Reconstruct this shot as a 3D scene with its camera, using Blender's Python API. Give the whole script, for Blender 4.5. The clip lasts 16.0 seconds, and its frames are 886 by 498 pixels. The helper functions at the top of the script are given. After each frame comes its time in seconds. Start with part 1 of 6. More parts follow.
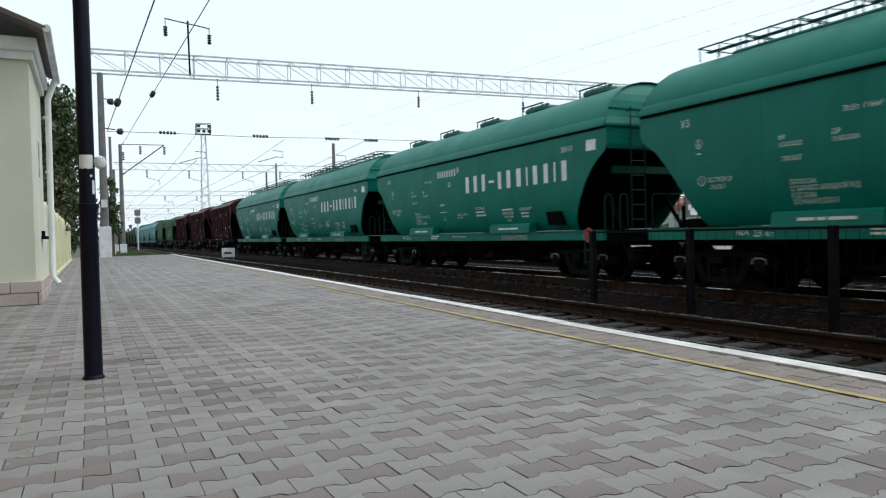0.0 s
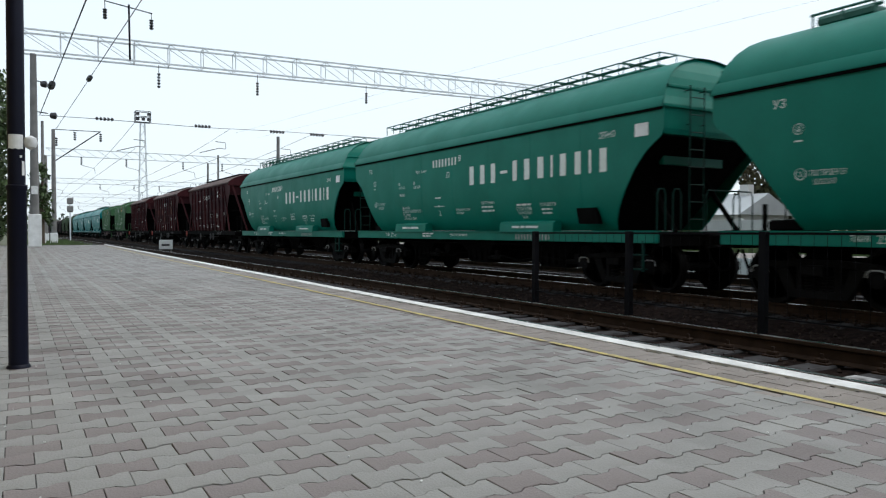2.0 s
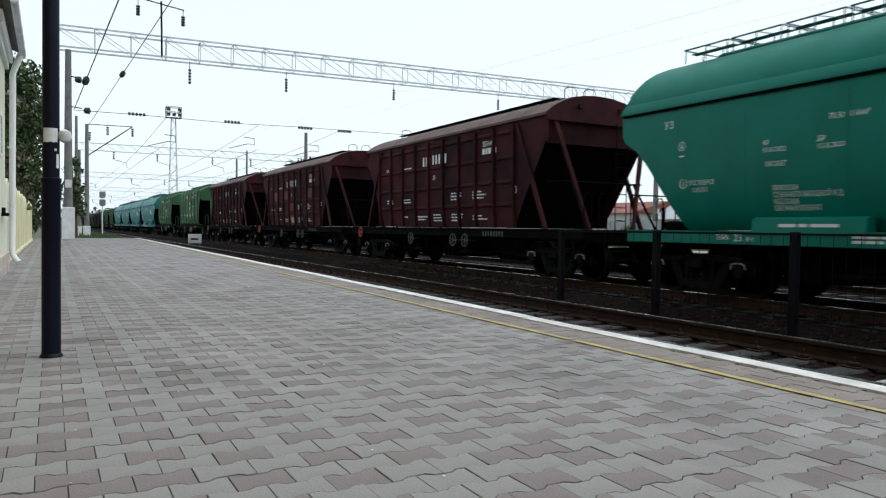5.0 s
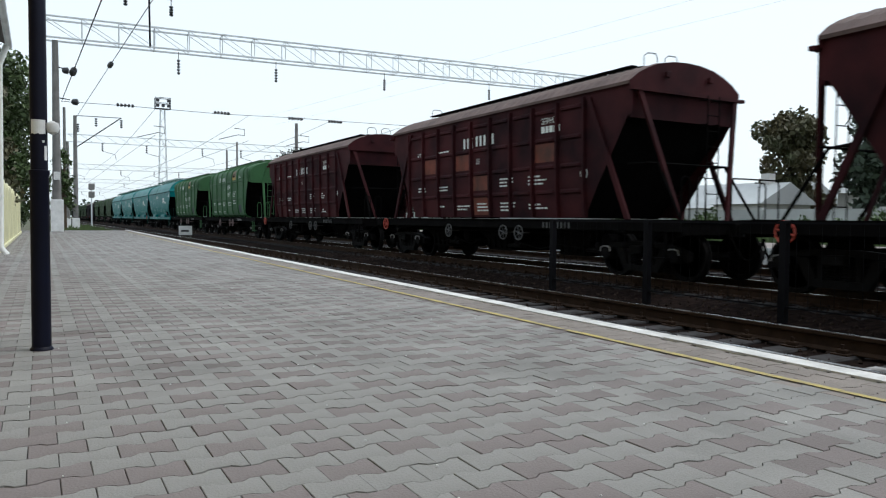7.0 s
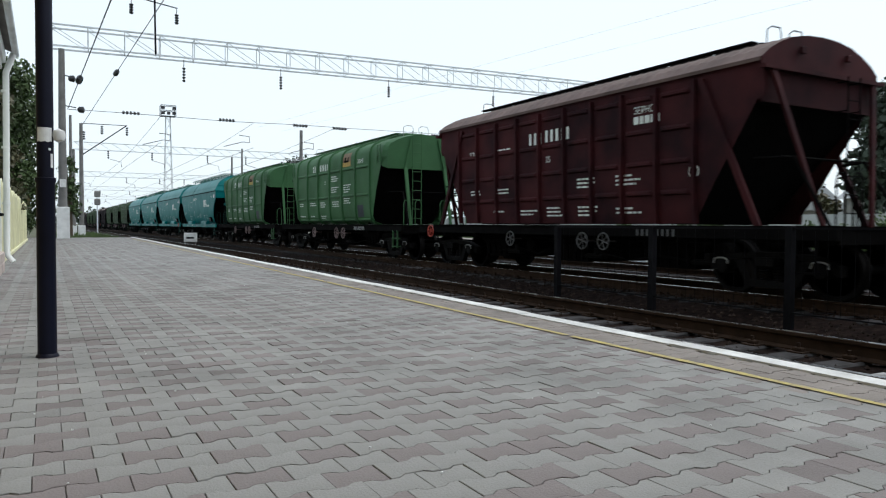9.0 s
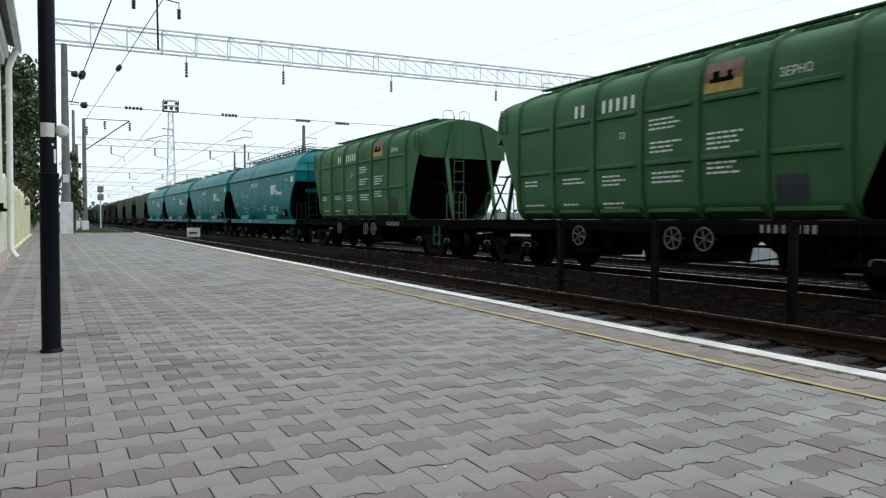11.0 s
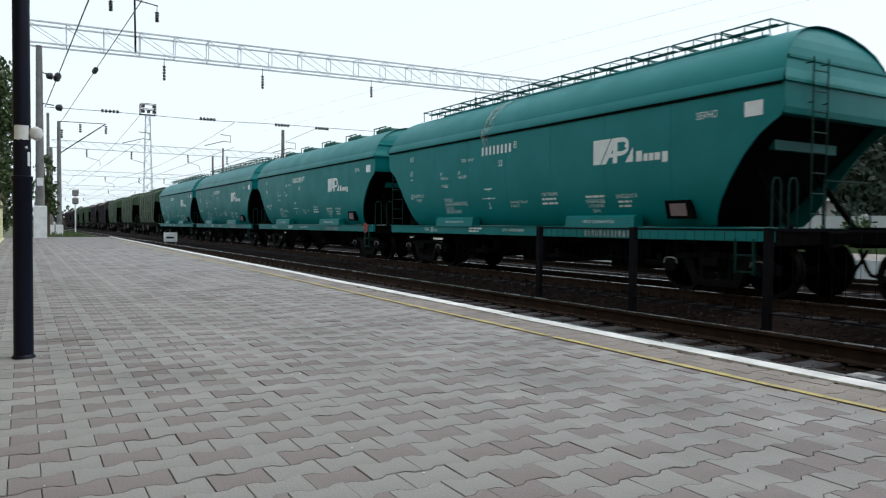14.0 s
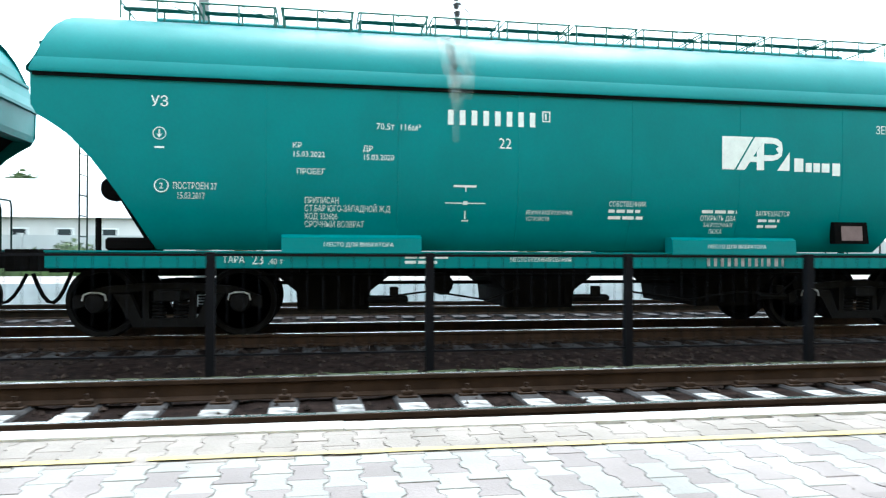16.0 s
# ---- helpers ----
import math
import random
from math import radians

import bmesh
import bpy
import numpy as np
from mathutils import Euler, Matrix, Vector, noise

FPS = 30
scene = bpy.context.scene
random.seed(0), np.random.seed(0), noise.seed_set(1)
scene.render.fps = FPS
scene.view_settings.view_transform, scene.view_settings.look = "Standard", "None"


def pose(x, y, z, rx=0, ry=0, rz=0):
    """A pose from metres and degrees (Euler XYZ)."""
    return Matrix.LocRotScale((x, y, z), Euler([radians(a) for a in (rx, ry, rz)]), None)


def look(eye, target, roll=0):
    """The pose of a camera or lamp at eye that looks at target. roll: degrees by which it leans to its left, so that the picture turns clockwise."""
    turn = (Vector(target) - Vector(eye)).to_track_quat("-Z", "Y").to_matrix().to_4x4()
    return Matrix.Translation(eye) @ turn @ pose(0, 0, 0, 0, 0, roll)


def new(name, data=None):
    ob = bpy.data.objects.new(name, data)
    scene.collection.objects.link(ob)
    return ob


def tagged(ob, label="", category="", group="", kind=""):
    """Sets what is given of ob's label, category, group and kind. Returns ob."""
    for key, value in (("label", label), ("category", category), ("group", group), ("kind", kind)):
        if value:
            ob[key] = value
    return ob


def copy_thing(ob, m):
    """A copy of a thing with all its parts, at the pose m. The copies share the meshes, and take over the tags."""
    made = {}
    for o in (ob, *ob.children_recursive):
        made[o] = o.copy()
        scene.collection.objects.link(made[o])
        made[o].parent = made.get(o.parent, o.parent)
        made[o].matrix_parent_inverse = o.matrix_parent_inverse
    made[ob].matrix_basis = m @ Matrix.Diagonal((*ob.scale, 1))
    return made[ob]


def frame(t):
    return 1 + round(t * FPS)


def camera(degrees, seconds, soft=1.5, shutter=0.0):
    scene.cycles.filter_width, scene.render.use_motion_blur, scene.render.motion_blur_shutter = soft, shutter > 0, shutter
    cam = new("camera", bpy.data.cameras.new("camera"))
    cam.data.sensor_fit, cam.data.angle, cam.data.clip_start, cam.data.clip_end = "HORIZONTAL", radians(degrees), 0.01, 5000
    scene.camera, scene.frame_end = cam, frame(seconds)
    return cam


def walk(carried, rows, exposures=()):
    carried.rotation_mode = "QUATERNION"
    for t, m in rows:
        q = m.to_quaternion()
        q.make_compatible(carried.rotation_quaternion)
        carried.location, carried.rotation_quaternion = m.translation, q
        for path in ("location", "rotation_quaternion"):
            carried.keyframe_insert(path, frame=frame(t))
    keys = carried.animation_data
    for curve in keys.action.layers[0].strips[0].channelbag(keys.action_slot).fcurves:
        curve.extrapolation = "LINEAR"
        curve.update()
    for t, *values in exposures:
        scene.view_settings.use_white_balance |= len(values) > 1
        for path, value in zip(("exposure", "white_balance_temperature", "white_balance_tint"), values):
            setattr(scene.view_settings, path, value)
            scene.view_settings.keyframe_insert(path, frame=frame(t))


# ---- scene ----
cam = camera(63.32, 16.0, soft=1.2, shutter=0.2)
PATH = [
    (0, pose(0.000, 0.000, 0.899, 88.80, 1.42, -26.23)),
    (0.5, pose(0.000, 0.000, 0.896, 89.47, 0.41, -25.90)),
    (1, pose(0.000, 0.000, 0.888, 87.06, -0.66, -29.36)),
    (1.5, pose(0.000, 0.000, 0.881, 87.79, -0.90, -31.28)),
    (2, pose(0.000, 0.000, 0.869, 88.65, -0.15, -30.65)),
    (2.5, pose(0.000, 0.000, 0.863, 87.78, -0.66, -30.41)),
    (3, pose(0.000, 0.000, 0.863, 88.28, -0.93, -29.37)),
    (3.5, pose(0.000, 0.000, 0.863, 88.11, -0.70, -29.26)),
    (4, pose(0.000, 0.000, 0.863, 88.32, -0.99, -28.85)),
    (4.5, pose(0.000, 0.000, 0.863, 88.50, -0.83, -28.52)),
    (7, pose(0.000, 0.000, 0.863, 87.66, -0.50, -29.27)),
    (7.5, pose(0.000, 0.000, 0.863, 87.98, -0.36, -29.15)),
    (8, pose(0.000, 0.000, 0.863, 87.98, -0.32, -29.09)),
    (8.5, pose(0.000, 0.000, 0.863, 87.73, -0.14, -28.85)),
    (9, pose(0.000, 0.000, 0.863, 88.16, -0.36, -28.91)),
    (11.5, pose(0.000, 0.000, 0.863, 87.68, -0.20, -28.57)),
    (12, pose(0.000, 0.000, 0.863, 87.71, -0.09, -28.46)),
    (12.5, pose(0.000, 0.000, 0.863, 87.71, -0.17, -28.64)),
    (13, pose(0.000, 0.000, 0.863, 87.68, -0.33, -28.72)),
    (13.5, pose(0.000, 0.000, 0.863, 87.73, -0.38, -28.94)),
    (14, pose(0.000, 0.000, 0.863, 88.22, -0.56, -30.32)),
    (14.5, pose(0.086, -0.009, 0.875, 89.58, -2.42, -37.33)),
    (14.8, pose(0.138, -0.015, 0.883, 90.76, -5.27, -50.66)),
    (15, pose(0.172, -0.019, 0.888, 91.03, -4.34, -58.07)),
    (15.5, pose(0.259, -0.028, 0.900, 90.92, -2.19, -80.87)),
    (16, pose(0.276, -0.030, 0.903, 90.21, -0.23, -99.75)),
]
walk(cam, PATH, exposures=[(0.0, 0.42, 6300, 10), (0.5, 0.24, 6300, 10), (1.0, 0.30, 6300, 10), (1.6, 0.40, 6300, 10), (3.0, 0.45, 6300, 10), (14.4, 0.45, 6300, 10), (15.0, 0.75, 6250, 9), (15.5, 1.98, 6050, 5), (16.0, 2.3, 5950, 5)])

# ---- light: bright overcast sky ----
world = bpy.data.worlds.new("overcast_sky")
scene.world = world
world.use_nodes = True
wn = world.node_tree
sky = wn.nodes.new("ShaderNodeTexSky")
sky.sky_type = "NISHITA"
sky.sun_disc = False
sky.sun_elevation, sky.sun_rotation = radians(60), radians(114)
sky.air_density, sky.dust_density, sky.ozone_density = 1.0, 4.0, 1.0
veil = wn.nodes.new("ShaderNodeMix")
veil.data_type = "RGBA"
veil.inputs[0].default_value = 0.72
veil.inputs[7].default_value = (8.9, 9.9, 10.3, 1)
wn.links.new(sky.outputs[0], veil.inputs[6])
wn.links.new(veil.outputs[2], wn.nodes["Background"].inputs[0])
wn.nodes["Background"].inputs[1].default_value = 0.097

SUN_DIR = Vector((0.45, -0.20, 0.87))
sun = new("sun", bpy.data.lights.new("sun", "SUN"))
sun.data.energy, sun.data.angle, sun.data.color = 1.05, radians(35), (1.0, 0.97, 0.92)
sun.matrix_world = look(SUN_DIR * 50, (0, 0, 0))


# ---- materials ----
def mat(name, col, rough=0.6, metal=0.0, scale=4.0, amount=0.25, bump=0.1, fine=60.0, second=None, per_object=0.0, spec=0.5, per_island=0.0, streak=0.0):
    m = bpy.data.materials.new(name)
    m.use_nodes = True
    nt = m.node_tree
    N, Lk = nt.nodes, nt.links
    b = N["Principled BSDF"]
    b.inputs["Metallic"].default_value = metal
    b.inputs["Specular IOR Level"].default_value = spec
    tc = N.new("ShaderNodeTexCoord")
    src = tc.outputs["Object"]
    if streak:
        mp = N.new("ShaderNodeMapping")
        mp.inputs["Scale"].default_value = (1, 1, streak)
        Lk.new(src, mp.inputs[0])
        src = mp.outputs[0]
    n1 = N.new("ShaderNodeTexNoise")
    n1.inputs["Scale"].default_value, n1.inputs["Detail"].default_value = scale, 6
    Lk.new(src, n1.inputs["Vector"])
    n2 = N.new("ShaderNodeTexNoise")
    n2.inputs["Scale"].default_value, n2.inputs["Detail"].default_value = fine, 4
    Lk.new(tc.outputs["Object"], n2.inputs["Vector"])
    ramp = N.new("ShaderNodeMapRange")
    ramp.inputs[1].default_value, ramp.inputs[2].default_value = 0.35, 0.68
    Lk.new(n1.outputs["Fac"], ramp.inputs[0])
    mix = N.new("ShaderNodeMix")
    mix.data_type = "RGBA"
    c2 = second or tuple(c * (1 - amount) for c in col)
    mix.inputs[6].default_value, mix.inputs[7].default_value = (*col, 1), (*c2, 1)
    Lk.new(ramp.outputs[0], mix.inputs[0])
    hsv = N.new("ShaderNodeHueSaturation")
    Lk.new(mix.outputs[2], hsv.inputs["Color"])
    ma = N.new("ShaderNodeMath")
    ma.operation = "MULTIPLY_ADD"
    ma.inputs[1].default_value, ma.inputs[2].default_value = 0.5 * amount + 0.1, 1 - 0.25 * amount - 0.05
    Lk.new(n2.outputs["Fac"], ma.inputs[0])
    val = ma.outputs[0]
    if per_object or per_island:
        if per_object:
            rnd = N.new("ShaderNodeObjectInfo").outputs["Random"]
        else:
            rnd = N.new("ShaderNodeNewGeometry").outputs["Random Per Island"]
        mb = N.new("ShaderNodeMath")
        mb.operation = "MULTIPLY_ADD"
        k = per_object or per_island
        mb.inputs[1].default_value, mb.inputs[2].default_value = k, 1 - k / 2
        Lk.new(rnd, mb.inputs[0])
        mc = N.new("ShaderNodeMath")
        mc.operation = "MULTIPLY"
        Lk.new(val, mc.inputs[0]), Lk.new(mb.outputs[0], mc.inputs[1])
        val = mc.outputs[0]
    Lk.new(val, hsv.inputs["Value"])
    Lk.new(hsv.outputs[0], b.inputs["Base Color"])
    mr = N.new("ShaderNodeMath")
    mr.operation = "MULTIPLY_ADD"
    mr.inputs[1].default_value, mr.inputs[2].default_value = 0.25, max(0.02, rough - 0.12)
    Lk.new(n1.outputs["Fac"], mr.inputs[0])
    Lk.new(mr.outputs[0], b.inputs["Roughness"])
    if bump:
        bp = N.new("ShaderNodeBump")
        bp.inputs["Strength"].default_value, bp.inputs["Distance"].default_value = bump, 0.02
        Lk.new(n2.outputs["Fac"], bp.inputs["Height"])
        Lk.new(bp.outputs[0], b.inputs["Normal"])
    return m


M = {}
M["teal"] = mat("teal_wagon_paint", (0.0, 0.150, 0.110), 0.48, scale=1.2, amount=0.14, bump=0.02, fine=25, second=(0.0, 0.128, 0.092), spec=0.2)
M["aqua"] = mat("sea_green_wagon_paint", (0.0, 0.158, 0.160), 0.46, scale=1.2, amount=0.14, bump=0.02, fine=25, second=(0.0, 0.140, 0.140), spec=0.2)
M["brown"] = mat("oxide_brown_paint", (0.047, 0.0088, 0.0108), 0.72, scale=1.1, amount=0.45, bump=0.08, fine=30, second=(0.014, 0.0042, 0.0065), spec=0.12)
M["rust_patch"] = mat("orange_primer_patch", (0.15, 0.026, 0.010), 0.75, scale=2.0, amount=0.4, second=(0.055, 0.018, 0.010))
M["brown_roof"] = mat("weathered_brown_roof", (0.11, 0.068, 0.06), 0.75, scale=1.5, amount=0.3, second=(0.065, 0.04, 0.036))
M["green"] = mat("leaf_green_paint", (0.036, 0.112, 0.042), 0.6, scale=0.9, amount=0.25, bump=0.05, fine=30, second=(0.026, 0.084, 0.031), spec=0.25)
M["olive"] = mat("olive_green_paint", (0.025, 0.058, 0.018), 0.6, scale=0.9, amount=0.3)
M["plum"] = mat("dark_plum_paint", (0.014, 0.008, 0.012), 0.7, scale=0.9, amount=0.3)
M["white"] = mat("white_stencil_paint", (0.66, 0.70, 0.67), 0.7, scale=9, amount=0.12, bump=0.0)
M["orange"] = mat("faded_brown_emblem", (0.17, 0.105, 0.05), 0.6, scale=6, amount=0.4, second=(0.11, 0.06, 0.035))
M["ochre"] = mat("yellow_emblem_paint", (0.40, 0.26, 0.05), 0.6, scale=6, amount=0.3)
M["navy"] = mat("dark_blue_paint_patch", (0.012, 0.016, 0.030), 0.6, scale=6, amount=0.3)
M["red"] = mat("red_signal_paint", (0.42, 0.05, 0.03), 0.5, scale=5, amount=0.25)
M["pink"] = mat("faded_red_paint", (0.19, 0.13, 0.13), 0.7, scale=5, amount=0.25)
# underframe grime; also the painted shade of end sheets and eaves
M["under"] = mat("black_grime_and_shade", (0.0035, 0.0033, 0.0034), 0.9, scale=3, amount=0.4, bump=0.15, fine=40, spec=0.05)
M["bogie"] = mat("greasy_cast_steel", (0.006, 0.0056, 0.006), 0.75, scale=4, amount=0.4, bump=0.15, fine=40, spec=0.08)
M["tread"] = mat("polished_wheel_steel", (0.45, 0.45, 0.45), 0.3, 1.0, scale=3, amount=0.2, bump=0.0)
M["axlecap"] = mat("light_grey_chalked_steel", (0.35, 0.35, 0.35), 0.6, scale=9, amount=0.4)
M["railtop"] = mat("polished_rail_head", (0.55, 0.55, 0.55), 0.26, 1.0, scale=2, amount=0.15, bump=0.0)
M["rail"] = mat("rusty_rail_side", (0.034, 0.018, 0.010), 0.88, scale=5, amount=0.4, bump=0.2, spec=0.2)
M["sleeper"] = mat("creosoted_timber_sleeper", (0.042, 0.040, 0.042), 0.9, scale=7, amount=0.45, bump=0.3, fine=35, per_object=0.4, spec=0.2)
M["sleeper_end"] = mat("whitewashed_sleeper_end", (0.38, 0.38, 0.38), 0.85, scale=7, amount=0.6, bump=0.3, second=(0.07, 0.068, 0.066), per_object=0.5)
M["ballast"] = mat("brown_ballast_gravel", (0.017, 0.0108, 0.0092), 0.97, scale=9, amount=0.5, bump=1.0, fine=28, second=(0.0045, 0.0032, 0.003), spec=0.04)
M["stone"] = mat("ballast_stones", (0.026, 0.018, 0.015), 0.95, scale=14, amount=0.4, bump=0.3, per_island=0.9, spec=0.1)
M["paver_grey"] = mat("grey_concrete_paver", (0.258, 0.256, 0.247), 0.86, scale=1.3, amount=0.26, bump=0.25, fine=90, per_island=0.16)
M["paver_red"] = mat("red_tinted_concrete_paver", (0.205, 0.180, 0.178), 0.88, scale=1.3, amount=0.28, bump=0.25, fine=90, per_island=0.24)
M["joint"] = mat("sandy_joint_fill", (0.118, 0.108, 0.097), 0.95, scale=14, amount=0.4, bump=0.4)
M["strip"] = mat("worn_brown_concrete_paver", (0.235, 0.208, 0.190), 0.88, scale=1.6, amount=0.3, bump=0.3, fine=70, per_island=0.2)
M["kerb"] = mat("whitewashed_kerb", (0.70, 0.70, 0.69), 0.85, scale=3.5, amount=0.35, bump=0.2, fine=50)
M["yellow"] = mat("worn_yellow_line_paint", (0.47, 0.38, 0.12), 0.85, scale=9, amount=0.4, second=(0.30, 0.25, 0.14))
M["pole"] = mat("navy_black_pole_paint", (0.0035, 0.0045, 0.016), 0.5, scale=3, amount=0.3, bump=0.05, spec=0.18)
M["paper"] = mat("weathered_white_paper", (0.72, 0.73, 0.73), 0.8, scale=12, amount=0.2)
M["concrete"] = mat("grey_mast_concrete", (0.19, 0.185, 0.18), 0.85, scale=2, amount=0.3, bump=0.2)
M["whitewash"] = mat("whitewashed_concrete", (0.75, 0.76, 0.76), 0.85, scale=3, amount=0.2, bump=0.2)
M["galv"] = mat("silver_painted_lattice", (0.66, 0.69, 0.71), 0.5, 0.0, scale=3, amount=0.25)
M["wire"] = mat("dark_contact_wire", (0.05, 0.05, 0.052), 0.6, scale=5, amount=0.2, bump=0)
M["insul"] = mat("dark_glazed_insulator", (0.018, 0.018, 0.022), 0.3, scale=5, amount=0.2, bump=0)
M["fence"] = mat("dark_grey_fence_paint", (0.0055, 0.0057, 0.0078), 0.7, scale=3, amount=0.3, spec=0.08)
M["stucco"] = mat("pale_yellow_stucco", (0.66, 0.68, 0.55), 0.9, scale=0.8, amount=0.14, bump=0.25, fine=80)
M["ochre_wall"] = mat("ochre_stucco", (0.34, 0.27, 0.13), 0.9, scale=0.8, amount=0.2, bump=0.25, fine=80)
M["trim"] = mat("white_cornice_paint", (0.76, 0.78, 0.76), 0.8, scale=2, amount=0.12, bump=0.1)
M["plinth"] = mat("pinkish_plinth_stone", (0.52, 0.44, 0.40), 0.85, scale=3, amount=0.25, bump=0.3, per_object=0.15)
M["roof_tin"] = mat("aged_brown_roof_sheet", (0.10, 0.085, 0.075), 0.6, scale=2, amount=0.3)
M["lime"] = mat("lemon_whitewashed_panel", (0.72, 0.70, 0.46), 0.9, scale=1.0, amount=0.18, bump=0.2, per_object=0.12)
M["limewhite"] = mat("white_fence_panel", (0.74, 0.75, 0.70), 0.9, scale=1.0, amount=0.15, bump=0.2)
M["glass"] = mat("dark_window_glass", (0.02, 0.022, 0.024), 0.08, scale=2, amount=0.1, bump=0)
M["bark"] = mat("brown_bark", (0.09, 0.065, 0.045), 0.9, scale=6, amount=0.4, bump=0.6)
M["leaf"] = mat("green_leaves", (0.050, 0.085, 0.022), 0.6, scale=0.5, amount=0.35, bump=0, per_island=0.6)
M["leaf_rust"] = mat("rusty_autumn_leaves", (0.080, 0.062, 0.026), 0.6, scale=0.5, amount=0.35, bump=0, second=(0.04, 0.052, 0.02), per_island=0.6)
M["leaf_far"] = mat("dark_blue_green_leaves", (0.028, 0.046, 0.026), 0.7, scale=0.5, amount=0.35, bump=0, per_island=0.5)
M["grass"] = mat("grass_blades", (0.070, 0.115, 0.030), 0.7, scale=0.8, amount=0.4, bump=0, per_island=0.5)
M["earth"] = mat("trackside_earth_and_weeds", (0.085, 0.075, 0.050), 0.95, scale=0.15, amount=0.4, bump=0.6, fine=9, second=(0.055, 0.075, 0.028))
M["panel_wall"] = mat("grey_precast_wall", (0.42, 0.43, 0.42), 0.9, scale=0.6, amount=0.2, bump=0.2, per_object=0.1)
M["slate"] = mat("grey_sheet_roof", (0.40, 0.42, 0.43), 0.6, scale=0.5, amount=0.2)
M["dust"] = mat("pale_grain_dust", (0.42, 0.55, 0.52), 0.8, scale=3, amount=0.2, bump=0)
dn = M["dust"].node_tree
d_tc, d_n = dn.nodes.new("ShaderNodeTexCoord"), dn.nodes.new("ShaderNodeTexNoise")
d_n.inputs["Scale"].default_value, d_n.inputs["Detail"].default_value = 4.0, 8
d_r = dn.nodes.new("ShaderNodeMapRange")
d_r.inputs[1].default_value, d_r.inputs[2].default_value, d_r.inputs[4].default_value = 0.30, 0.75, 0.22
dn.links.new(d_tc.outputs["Object"], d_n.inputs["Vector"])
dn.links.new(d_n.outputs["Fac"], d_r.inputs[0])
dn.links.new(d_r.outputs[0], dn.nodes["Principled BSDF"].inputs["Alpha"])
M["red_roof"] = mat("faded_red_tile_roof", (0.22, 0.075, 0.055), 0.8, scale=0.6, amount=0.3)
M["housewall"] = mat("white_plaster_house", (0.54, 0.53, 0.51), 0.9, scale=0.6, amount=0.15)


# ---- mesh helpers ----
def mesh_of(name, verts, faces, material, smooth=False):
    me = bpy.data.meshes.new(name)
    me.from_pydata([tuple(v) for v in verts], [], faces)
    me.materials.append(material)
    if smooth:
        me.polygons.foreach_set("use_smooth", [True] * len(me.polygons))
    me.update()
    return me


